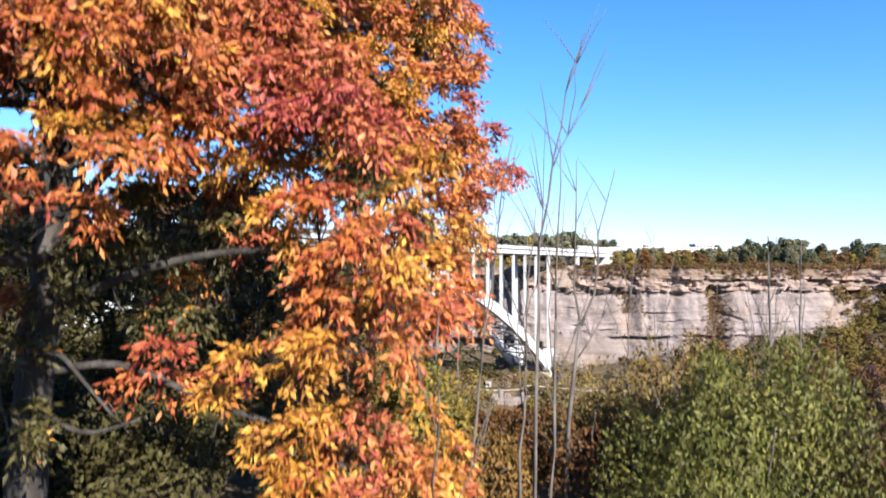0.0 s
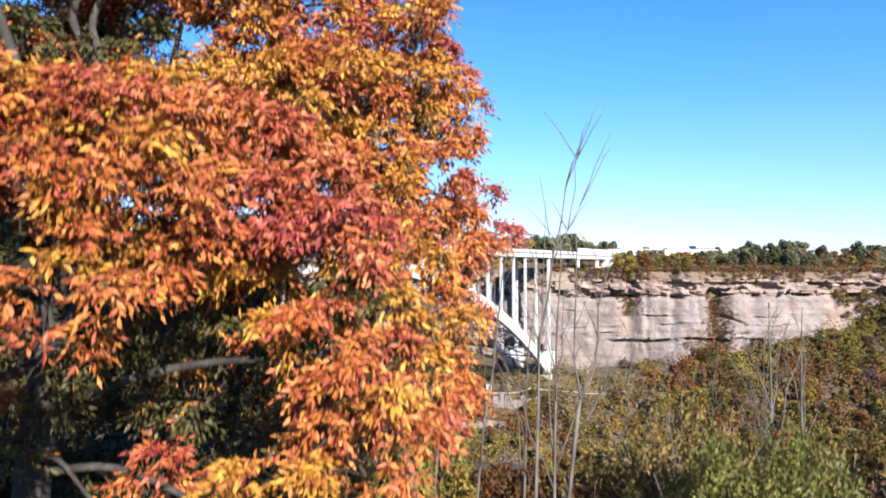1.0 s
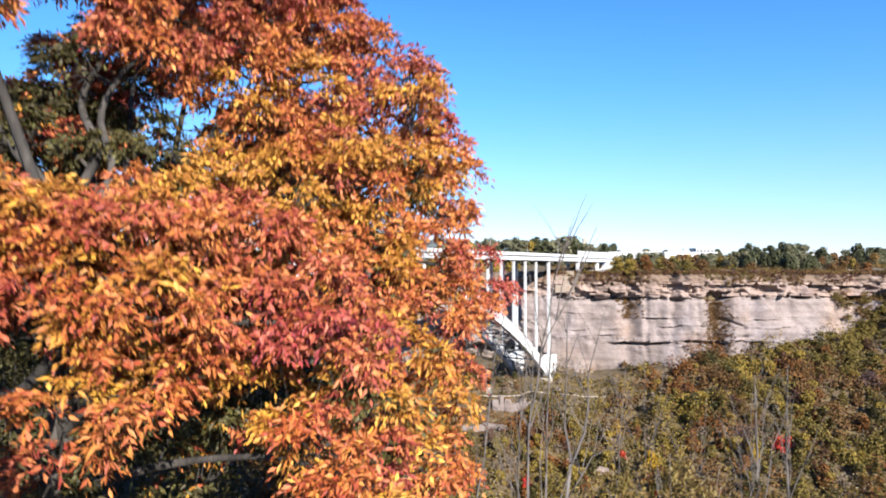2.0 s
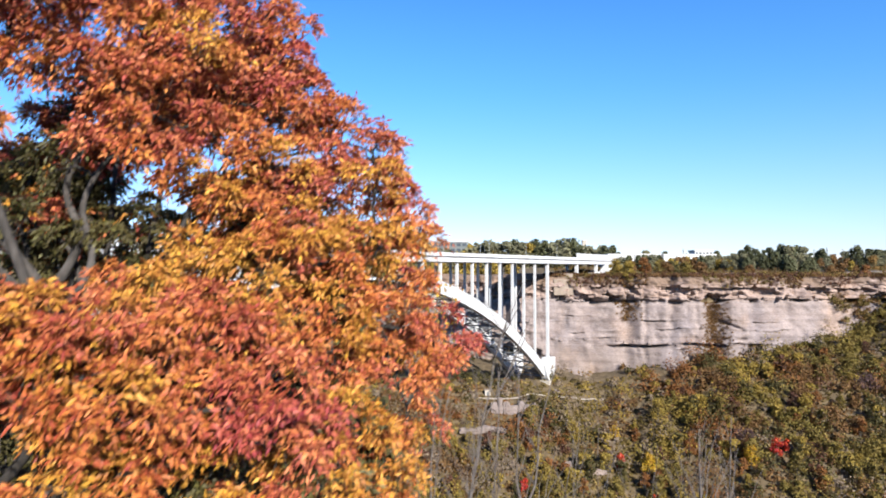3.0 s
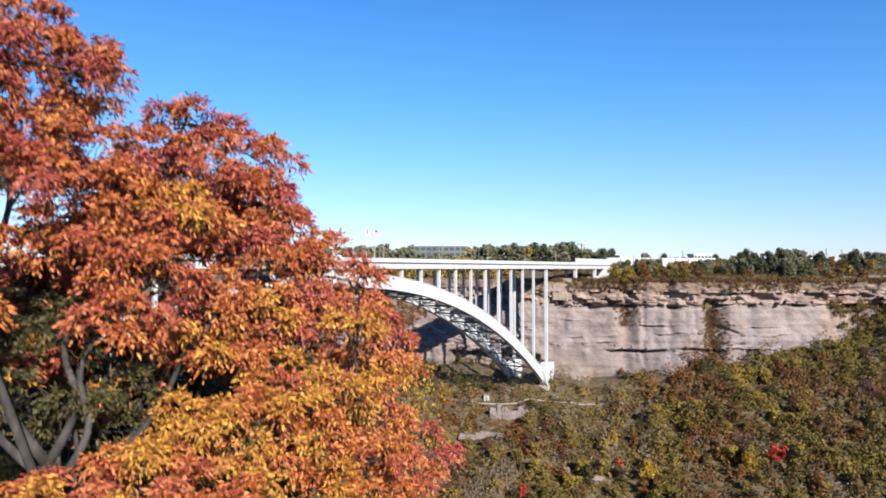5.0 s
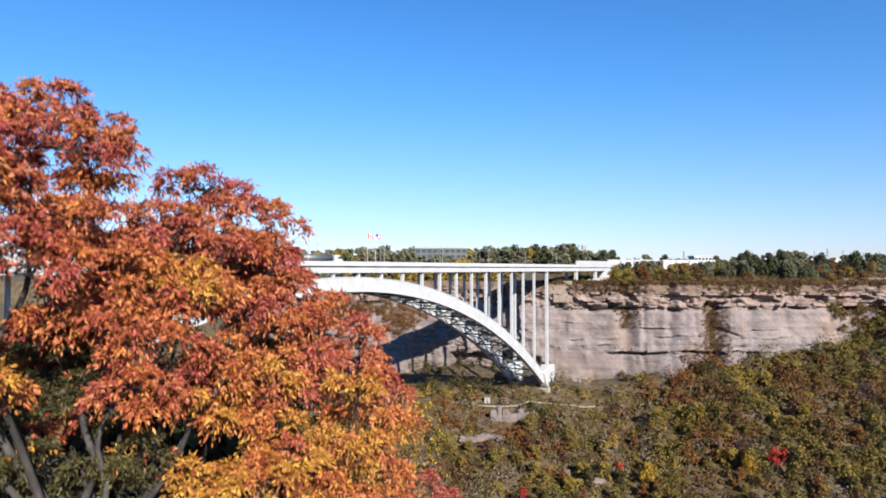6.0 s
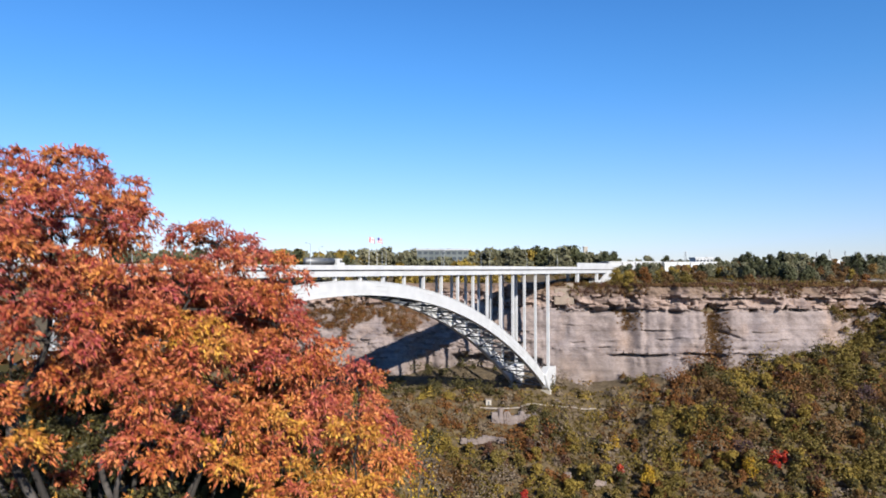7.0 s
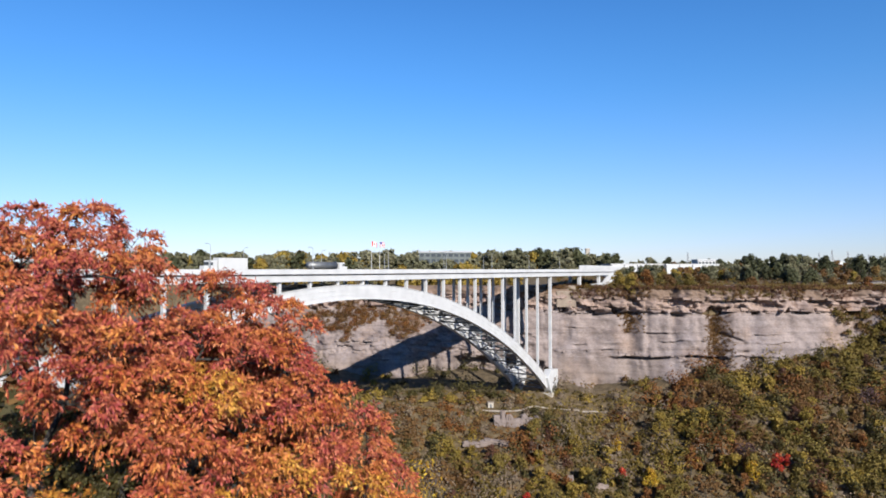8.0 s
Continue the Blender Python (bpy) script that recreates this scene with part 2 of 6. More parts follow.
def beam(bm, a, b, w, h=None):
    """A straight bar of section w by h from a to b, added to a bmesh."""
    a, b = Vector(a), Vector(b)
    d = b - a
    m = Matrix.Translation((a + b) / 2) @ d.to_track_quat("Y", "Z").to_matrix().to_4x4() @ Matrix.Diagonal((w, d.length, h or w, 1))
    bmesh.ops.create_cube(bm, size=1, matrix=m)
    return bm


def tube(bm, pts, radii, sides=6):
    """A tapering tube through pts."""
    rings = []
    for i, p in enumerate(pts):
        d = (Vector(pts[min(i + 1, len(pts) - 1)]) - Vector(pts[max(i - 1, 0)])).normalized()
        q = d.to_track_quat("Z", "Y")
        rings.append([bm.verts.new(Vector(p) + q @ Vector((math.cos(a) * radii[i], math.sin(a) * radii[i], 0)))
                      for a in (2 * math.pi * k / sides for k in range(sides))])
    for r0, r1 in zip(rings, rings[1:]):
        for k in range(sides):
            bm.faces.new((r0[k], r0[(k + 1) % sides], r1[(k + 1) % sides], r1[k]))
    bm.faces.new(rings[-1])
    bm.faces.new(list(reversed(rings[0])))
    return bm


def leaf_arrays(centres, axes, length, width, rng, fold=0.25, facing=None):
    """Folded leaves: one for each centre, pointing along its axis."""
    n = len(centres)
    axes = axes / np.maximum(np.linalg.norm(axes, axis=1, keepdims=True), 1e-6)
    side = np.cross(axes, rng.normal(size=(n, 3)) if facing is None else facing + 0.45 * rng.normal(size=(n, 3)))
    side /= np.maximum(np.linalg.norm(side, axis=1, keepdims=True), 1e-6)
    up = np.cross(side, axes)
    ln = (length * rng.uniform(0.7, 1.3, n))[:, None]
    wd = (width * rng.uniform(0.7, 1.3, n))[:, None]
    v = np.empty((n, 4, 3))
    v[:, 0] = centres - axes * ln * 0.5
    v[:, 1] = centres - axes * ln * 0.05 + side * wd * 0.5 + up * wd * fold
    v[:, 2] = centres + axes * ln * 0.5
    v[:, 3] = centres - axes * ln * 0.05 - side * wd * 0.5 + up * wd * fold
    base = np.arange(n)[:, None] * 4
    faces = np.concatenate([base + [0, 1, 2], base + [0, 2, 3]], axis=1).reshape(-1, 3)
    return v.reshape(-1, 3), faces


def smoothstep(a, b, x):
    t = np.clip((x - a) / (b - a), 0, 1)
    return t * t * (3 - 2 * t)


def value_noise(x, y, seed=0):
    """Smooth 2D noise in -1..1 on arrays, one cell per unit."""
    x, y = np.asarray(x, float), np.asarray(y, float)
    xi, yi = np.floor(x), np.floor(y)
    fx, fy = x - xi, y - yi
    fx, fy = fx * fx * (3 - 2 * fx), fy * fy * (3 - 2 * fy)

    def h(i, j):
        s = np.sin(i * 127.1 + j * 311.7 + seed * 74.7) * 43758.5453
        return 2 * (s - np.floor(s)) - 1
    return ((h(xi, yi) * (1 - fx) + h(xi + 1, yi) * fx) * (1 - fy)
            + (h(xi, yi + 1) * (1 - fx) + h(xi + 1, yi + 1) * fx) * fy)


def fbm(x, y, octaves=4, seed=0):
    return sum(value_noise(x * 2 ** o, y * 2 ** o, seed + o) * 0.5 ** o for o in range(octaves))


# ------------------------------------------------------------------ the gorge: terrain
def rim(x):
    """y of the far cliff's face."""
    x = np.asarray(x, float)
    back = np.interp(x, [-260, -130, -60, 0, 34, 39.5, 44, 60, 75], [415, 404, 396, 391, 388, 386, 374, 370, 368])
    return np.where(x < 75, back, 347 + 21 * smoothstep(150, 75, x)) + 3 * np.sin(x / 37 + 1) * smoothstep(75, 110, x) - 30 * smoothstep(215, 330, x)


def foot(x):
    """Height of the rubble slope where it meets the far cliff."""
    return np.interp(x, [-260, -130, -70, -45, 20, 60, 80, 100, 125, 150, 175, 190, 203, 215, 228, 262, 400],
                     [-24, -30, -54, -57, -59, -60, -63, -58, -53, -51, -48, -46, -44, -41, -31, -20, -18])


def near_plateau(x):
    return -13.5 + 12 * smoothstep(-35, -85, x)


def ground_z(x, y):
    x, y = np.asarray(x, float), np.asarray(y, float)
    q = 0.556 * x + 0.831 * y
    rim_q = 20 - 45 * smoothstep(-45, -95, x)
    zn = near_plateau(x) - (0.75 + 0.9 * smoothstep(-45, -95, x)) * np.maximum(q - rim_q, 0)
    zn = np.where(q < rim_q, near_plateau(x) - 0.03 * (q - rim_q), zn)
    r = rim(x)
    front = np.minimum(r, 347)
    talus = foot(x) - 0.46 * np.maximum(front - 4 - y, 0) - 0.13 * np.clip(r - 4 - y, 0, r - front) + 1.6 * fbm(x / 22, y / 22, 3, 5)
    top = -9.4 + 6.2 * smoothstep(25, 140, y - r) + 0.5 * fbm(x / 40, y / 40, 3, 9)
    far = np.where(y > r + 8, top, talus)
    z = np.where(q < 150, np.maximum(zn, -113), np.maximum(far, -113))
    return z


def axis_steps(spans):
    out = [spans[0][0]]
    for a, b, step in spans:
        k = max(1, int(round((b - a) / step)))
        out += list(np.linspace(a, b, k + 1)[1:])
    return np.array(out)


gx = axis_steps([(-4200, -600, 300), (-600, -160, 20), (-160, -20, 4), (-20, 20, 1.2), (20, 340, 4), (340, 700, 20), (700, 4200, 250)])
gy = axis_steps([(-600, -40, 40), (-40, 40, 1.5), (40, 326, 5), (326, 366, 1.0), (366, 470, 5), (470, 1000, 30), (1000, 4800, 250)])
GX, GY = np.meshgrid(gx, gy)
GZ = ground_z(GX, GY)
nx, ny = len(gx), len(gy)
idx = np.arange(nx * ny).reshape(ny, nx)
quads = np.stack([idx[:-1, :-1], idx[:-1, 1:], idx[1:, 1:], idx[1:, :-1]], -1).reshape(-1, 4)
ground = new("ground", mesh_from("ground", np.stack([GX, GY, GZ], -1), quads, M_GROUND, smooth=True))
tagged(ground, "brown and green grassy gorge slopes and flat plateau", "ground", kind="structure")


# ------------------------------------------------------------------ the far cliff
def cell_hash(i, j, seed):
    s = np.sin(i * 12.9898 + j * 78.233 + seed * 37.719) * 43758.5453
    return s - np.floor(s)


def cliff_face(x, z):
    """How far the face stands out towards the gorge."""
    # scaled to fit the camera's view: beds keep their bearing where the face stands further back
    back = np.where(x > 57, 347 / np.minimum(rim(x), 370), 1.0)
    x, z = x * back, 1.1 + (z - 1.1) * back
    out = 1.3 * fbm(x / 26, z / 60, 3, 21) + 0.5 * fbm(x / 5, z / 9, 3, 23)
    # caprock in stepped, jointed beds
    zz = z + 1.6 * fbm(x / 24, z / 7, 3, 31) + 0.8 * np.sin(z * 0.9)
    bed = np.floor(zz / 3.9)
    width = 6.0 + 8 * cell_hash(bed, bed * 0, 3)
    block = np.floor(x / width + 7 * cell_hash(bed, bed * 0, 4))
    cap = smoothstep(-22.3, -21.5, z)
    out += cap * (0.6 + 3.4 * (cell_hash(block, bed, 5) - 0.5) * smoothstep(-11, -14, z) * (0.35 + smoothstep(-0.3, 0.4, fbm(x / 23, z / 9, 2, 30))) + 2.8 * fbm(x / 12, z / 9, 3, 29) + 0.9 * fbm(x / 2.5, z / 2, 3, 28))
    # joints and the bed lines
    fx = x / width + 7 * cell_hash(bed, bed * 0, 4)
    fx = np.abs(fx - np.round(fx)) * width
    out += cap * 0.5 * (cell_hash(np.floor(x / 2.3 + bed * 0.37), np.floor(zz / 1.3), 15) - 0.5) * smoothstep(-12, -14, z)
    out -= cap * 1.5 * (fx < 0.5) * smoothstep(-11, -13, z)
    # undercut below the caprock
    und = np.exp(-((z + 22.2 + 0.8 * fbm(x / 18, z * 0, 2, 33)) / 0.9) ** 2)
    out -= und * (0.1 + 5.0 * smoothstep(-0.02, 0.3, fbm(x / 9, z * 0, 3, 35)))
    # hollows between the lower blocks of the caprock
    pit = smoothstep(0.10, 0.22, fbm(x / 4.6, z / 3.4, 2, 37))
    out -= cap * 4.4 * pit * smoothstep(-13, -16, z)
    # a recess added under the arch's bearing, to put dark shade at the foot
    out -= 10.0 * smoothstep(-49.5, -51, z) * smoothstep(2, 12, x) * (1 - smoothstep(52, 60, x))
    # plain shale face, standing out more towards its foot, with faint beds
    face = 1 - cap
    out += face * 3.2 * smoothstep(-22, -48, z)
    out += face * 0.35 * (cell_hash(np.floor(z / 1.7), z * 0, 8) - 0.5)
    out += face * 0.9 * fbm(x / 8, z / 7, 3, 11)
    out += face * 0.6 * (cell_hash(np.floor(x / 17 + 0.4 * fbm(x / 9, z / 30, 2, 2)), x * 0, 9) - 0.5)
    # thin broken ledges
    for x0, x1, z0 in ((66, 97, -38.3), (70, 92, -41.5), (104, 126, -32.5), (112, 141, -36.8), (150, 186, -38.0), (88, 140, -47.6), (98, 150, -50.0), (158, 178, -34.0), (64, 84, -30.0)):
        on = smoothstep(x0, x0 + 4, x) * (1 - smoothstep(x1 - 4, x1, x))
        zt = z - z0 + 0.7 * fbm(x / 7, z * 0, 3, 55 + z0)
        out += on * (0.5 * np.exp(-((zt - 0.8) / 0.6) ** 2) - 1.3 * np.exp(-(zt / 0.4) ** 2) * smoothstep(-0.1, 0.15, fbm(x / 6, z * 0, 2, 57 + z0)))
    # the lower ledge with a dark slit under it
    led = smoothstep(84, 94, x) * (1 - smoothstep(166, 176, x))
    zl = z + 45.3 + 0.6 * fbm(x / 12, z * 0, 2, 41)
    out += led * 1.6 * np.exp(-((zl - 1.4) / 1.0) ** 2)
    out -= led * 4.2 * np.exp(-(zl / 0.75) ** 2) * smoothstep(-0.75, -0.25, fbm(x / 10, z * 0, 2, 43))
    out += 2.0 * smoothstep(-46, -56, z)
    # soil bank above the beds, scree and a slumped shelf below
    out -= 1.3 * np.maximum(z + 10.4 + 1.5 * fbm(x / 16, z * 0, 2, 44), 0)
    out += smoothstep(60, 72, x) * (1 - smoothstep(118, 138, x)) * 1.05 * np.maximum(foot(x) + 5.0 + 1.5 * fbm(x / 9, z / 20, 2, 46) - z, 0)
    out += smoothstep(-88, -66, x) * (1 - smoothstep(-22, -8, x)) * 0.42 * np.maximum(-21 - z, 0)
    # broken ledges low on the recessed face
    led = smoothstep(57, 46, x) * smoothstep(-33, -37, z)
    out += led * (2.4 * (cell_hash(np.floor(z / 2.3 + 0.6 * fbm(x / 12, z * 0, 2, 47)), np.floor(x / 11 + 0.5 * fbm(z / 3, x * 0, 2, 48)), 13) - 0.5) + 1.6 * fbm(x / 5, z / 4, 3, 49))
    # a smooth buff buttress, and the overhang beside it
    out += 2.6 * np.exp(-((x - 129) / 6.0) ** 4) * smoothstep(-24, -20, z)
    out -= 4.5 * np.exp(-((x - 147) / 6.5) ** 4) * np.exp(-((z + 21.6) / 1.2) ** 2)
    out += 1.6 * np.exp(-((x - 147) / 7.5) ** 4) * np.exp(-((z + 18.6) / 1.4) ** 2)
    # a cave at the foot and a slanting crack above it
    out -= 4.0 * np.exp(-((x - 158) / 3.0) ** 2) * np.exp(-((z + 43.0) / 1.3) ** 2)
    out -= 2.2 * np.exp(-((z + 33.5 + (x - 149) * 0.4) / 0.8) ** 2) * smoothstep(147, 149, x) * (1 - smoothstep(156, 160, x))
    # gullies
    for gx0, gw, gd in ((98.0, 3.6, 2.6), (121.0, 2.2, 1.2), (144.5, 5.5, 6.5), (134.0, 1.5, 0.9), (107.0, 1.5, 1.0), (164.0, 2.5, 1.6), (60.0, 3.0, 1.5), (182.0, 3.0, 1.5)):
        out -= gd * np.exp(-((x - gx0 - 1.5 * fbm(z / 9, x * 0, 2, 51)) / gw) ** 2) * smoothstep(-12, -22, z)
    return out


cxs = np.arange(-130, 340, 0.65)
czs = np.concatenate([np.arange(-5.5, -24, -0.35), np.arange(-24, -43, -0.4), np.arange(-43, -48, -0.3), np.arange(-48, -92, -1.0)])
CX, CZ = np.meshgrid(cxs, czs)
edge = -8.8 + 1.2 * fbm(cxs / 20, cxs * 0, 3, 61)
CZ = np.minimum(CZ, edge[None, :] + 0 * CZ)
CY = rim(CX) - cliff_face(CX, CZ)
CY[0] = rim(cxs) + 13
CZ[0] = edge + 0.3
idx = np.arange(CX.size).reshape(CX.shape)
quads = np.stack([idx[:-1, :-1], idx[1:, :-1], idx[1:, 1:], idx[:-1, 1:]], -1).reshape(-1, 4)
cliff = new("cliff", mesh_from("cliff", np.stack([CX, CY, CZ], -1), quads, M_ROCK))
tagged(cliff, "pale grey-pink layered limestone and shale gorge cliff", "cliff", kind="structure")

# ------------------------------------------------------------------ the bridge
# local frame: x along the bridge to its far end, y away from the nearer rib, z up; road level is z = 0
PANEL = 12.192
BRIDGE = Matrix.Translation((54.5, 341.6, 0)) @ Matrix.Rotation(math.atan2(0.831, 0.556), 4, "Z")
RIB_GAP = 18.6
DECK0, DECK1 = -1.6, 20.2
X_NEAR, X_FAR = -420.0, 107.0


def arch_top(x):
    u = -x / PANEL - 12.5
    return -2.6 - 0.2939 * (4.4 + 1.06 * u * u + 0.0005 * u ** 4)


bridge = new("arch_bridge")
bridge.matrix_world = BRIDGE
tagged(bridge, "white steel arch bridge with slender columns over the gorge", "bridge")


def strip(profile, xs, zf=None):
    """Sweeps a closed (y, z) profile along xs; zf lifts it."""
    bm = bmesh.new()
    rings = [[bm.verts.new((x, y, z + (zf(x) if zf else 0))) for y, z in profile] for x in xs]
    k = len(profile)
    for a, b in zip(rings, rings[1:]):
        for i in range(k):
            bm.faces.new((a[i], b[i], b[(i + 1) % k], a[(i + 1) % k]))
    bm.faces.new(list(reversed(rings[0])))
    bm.faces.new(rings[-1])
    bmesh.ops.recalc_face_normals(bm, faces=bm.faces[:])
    return bm


ends = (X_NEAR, X_FAR)
part("deck_slab", strip([(DECK0 + 0.1, -0.5), (DECK1 - 0.1, -0.5), (DECK1 - 0.1, -0.02), (DECK0 + 0.1, -0.02)], ends), M_CONCRETE, bridge)
part("roadway", strip([(DECK0 + 0.8, -0.02), (DECK1 - 0.8, -0.02), (DECK1 - 0.8, 0.05), (DECK0 + 0.8, 0.05)], ends), M_ASPHALT, bridge, "dark asphalt roadway")
for y0, s in ((DECK0, 1), (DECK1, -1)):
    part("parapet", strip([(y0, -0.35), (y0 + s * 0.45, -0.35), (y0 + s * 0.35, 1.1), (y0 + s * 0.02, 1.1)], ends), M_WHITE, bridge)
    part("fascia_girder", strip([(y0 + s * 0.25, -2.6), (y0 + s * 0.9, -2.6), (y0 + s * 0.9, -2.45), (y0 + s * 0.45, -2.45),
                                 (y0 + s * 0.45, -0.75), (y0 + s * 0.9, -0.75), (y0 + s * 0.9, -0.55), (y0 + s * 0.2, -0.55)], ends), M_WHITE, bridge)
    # dark strip added for the shadow line below the parapet's overhang
    part("shadow_line_strip", strip([(y0 - s * 0.02, -0.74), (y0 + s * 0.18, -0.74), (y0 + s * 0.18, -0.36), (y0 - s * 0.02, -0.36)], ends), M_SHADOW_LINE, bridge, "dark strip standing in for the shadow line under the parapet")
for y in (4.0, 9.3, 14.6):
    part("stringer", strip([(y - 0.3, -2.2), (y + 0.3, -2.2), (y + 0.3, -0.5), (y - 0.3, -0.5)], ends), M_WHITE, bridge)

# ribs with raised flange lines
span = [-PANEL * 25 * i / 75 for i in range(76)]
flange = [(-0.95, 0.0), (0.95, 0.0), (0.95, -0.22), (0.77, -0.22), (0.77, -1.55), (0.86, -1.55), (0.86, -1.75), (0.77, -1.75),
          (0.77, -3.15), (0.86, -3.15), (0.86, -3.35), (0.77, -3.35), (0.77, -4.68), (0.95, -4.68), (0.95, -4.9), (-0.95, -4.9),
          (-0.95, -4.68), (-0.77, -4.68), (-0.77, -3.35), (-0.86, -3.35), (-0.86, -3.15), (-0.77, -3.15), (-0.77, -1.75),
          (-0.86, -1.75), (-0.86, -1.55), (-0.77, -1.55), (-0.77, -0.22), (-0.95, -0.22)]


def rib_mesh(y):
    bm = bmesh.new()
    rings = []
    for x in span:
        slope = (arch_top(x + 0.5) - arch_top(x - 0.5))
        nrm = Vector((-slope, 0, 1)).normalized()
        rings.append([bm.verts.new(Vector((x, y + py, arch_top(x))) + nrm * pz) for py, pz in flange])
    k = len(flange)
    for a, b in zip(rings, rings[1:]):
        for i in range(k):
            bm.faces.new((a[i], b[i], b[(i + 1) % k], a[(i + 1) % k]))
    bm.faces.new(list(reversed(rings[0])))
    bm.faces.new(rings[-1])
    bmesh.ops.recalc_face_normals(bm, faces=bm.faces[:])
    return bm


for y in (0.0, RIB_GAP):
    part("arch_rib", rib_mesh(y), M_WHITE, bridge, "white riveted steel box arch rib")


def low(x):
    slope = (arch_top(x + 0.5) - arch_top(x - 0.5))
    n = Vector((-slope, 0, 1)).normalized()
    return Vector((x, 0, arch_top(x))) - n * 4.7


# columns, cap beams and the tall end columns
for i in range(1, 25):
    x = -PANEL * i
    top, bottom = -2.6, arch_top(x) - 0.2
    for y in (0.0, RIB_GAP):
        part("column", boxes([(x - 0.42, y - 0.55, bottom, x + 0.42, y + 0.55, top)]), M_WHITE, bridge)
    part("cap_beam", boxes([(x - 0.4, DECK0 + 1.0, -2.55, x + 0.4, DECK1 - 1.0, -1.0)]), M_WHITE, bridge)
for x in (2.9, -PANEL * 25 - 2.9):
    for y in (0.0, RIB_GAP):
        part("end_column", boxes([(x - 0.55, y - 0.7, -53, x + 0.55, y + 0.7, -2.6)]), M_WHITE, bridge)

# lateral bracing between the ribs
stations = [-PANEL * i for i in range(26)]
for j, x in enumerate(stations):
    for k, pt in enumerate((low(x), Vector((x, 0, arch_top(x) - 0.4)))):
        part("strut", beam(bmesh.new(), (pt.x, 0.8, pt.z), (pt.x, RIB_GAP - 0.8, pt.z), 0.5, 0.6), M_STEEL_DARK, bridge)
    if j:
        for pf in (low, lambda q: Vector((q, 0, arch_top(q) - 0.4))):
            a, b = pf(stations[j - 1]), pf(x)
            part("diagonal", beam(bmesh.new(), (a.x, 0.8, a.z), (b.x, RIB_GAP - 0.8, b.z), 0.32), M_STEEL_DARK, bridge)
            part("diagonal", beam(bmesh.new(), (b.x, 0.8, b.z), (a.x, RIB_GAP - 0.8, a.z), 0.32), M_STEEL_DARK, bridge)
    a, b = low(x), Vector((x, 0, arch_top(x) - 0.4))
    part("sway_brace", beam(beam(bmesh.new(), (a.x, 0.8, a.z), (b.x, RIB_GAP - 0.8, b.z), 0.28),
                            (b.x, 0.8, b.z), (a.x, RIB_GAP - 0.8, a.z), 0.28), M_STEEL_DARK, bridge)

# approach piers beyond the arch and the flared end
for x in (43.0, 74.0, -PANEL * 25 - 40, -PANEL * 25 - 78):
    for y in (0.0, RIB_GAP):
        part("approach_pier", boxes([(x - 0.9, y - 0.8, -16, x + 0.9, y + 0.8, -2.6)]), M_WHITE, bridge)
bm = bmesh.new()
sec = [(60.0, -9.5), (86.0, -9.5), (107.0, -2.0), (107.0, -0.4), (88.0, -2.6), (78.0, -7.0), (60.0, -7.6)]
ring0 = [bm.verts.new((x, DECK0, z)) for x, z in sec]
ring1 = [bm.verts.new((x, DECK0 + 1.2, z)) for x, z in sec]
bm.faces.new(ring0)
bm.faces.new(list(reversed(ring1)))
for i in range(len(sec)):
    j = (i + 1) % len(sec)
    bm.faces.new((ring0[i], ring1[i], ring1[j], ring0[j]))
bmesh.ops.recalc_face_normals(bm, faces=bm.faces[:])
part("wing_wall", bm, M_WHITE, bridge)
part("end_parapet", boxes([(40.0, DECK0 - 0.1, 1.1, 116.0, DECK0 + 0.5, 3.4)]), M_WHITE, bridge)

# skewbacks and abutments
for x0, s in ((0.0, 1), (-PANEL * 25, -1)):
    for y in (0.0, RIB_GAP):
        z = arch_top(0.0)
        bm = bmesh.new()
        pr = [(-4.5, z + 1.8), (0.5, z + 5.4), (8.0, z + 5.0), (8.5, z - 1.0), (3.0, z - 9.0), (-1.0, z - 5.0)]
        a = [bm.verts.new((x0 + s * px, y - 2.0, pz)) for px, pz in pr]
        b = [bm.verts.new((x0 + s * px, y + 2.0, pz)) for px, pz in pr]
        bm.faces.new(a)
        bm.faces.new(list(reversed(b)))
        for i in range(len(pr)):
            j = (i + 1) % len(pr)
            bm.faces.new((a[i], b[i], b[j], a[j]))
        bmesh.ops.recalc_face_normals(bm, faces=bm.faces[:])
        bmesh.ops.bevel(bm, geom=bm.edges[:], offset=0.12, segments=1, affect="EDGES")
        part("skewback", bm, M_WHITE, bridge, "white concrete skewback block")
        part("plinth", boxes([(x0 + min(-1.0 * s, 9.0 * s), y - 2.8, z - 16.0, x0 + max(-1.0 * s, 9.0 * s), y + 2.8, z - 6.5)], 0.15), M_CONCRETE, bridge, "grey weathered concrete plinth")

# ------------------------------------------------------------------ the large autumn tree
TRUNK = Vector((-6.9, 13.0, float(ground_z(-6.9, 13.0)) - 0.2))
tree_rng = random.Random(5)
leaf_rng = np.random.default_rng(5)
# pale grey bark, darkened in colour for the shade within the crown
BARK = material("shade_dark_bark", ((0.014, 0.011, 0.009), (0.030, 0.025, 0.021), (0.066, 0.057, 0.050)), 0.9, 3.2, bump=0.04, bump_scale=14, stretch=(1, 1, 0.3))
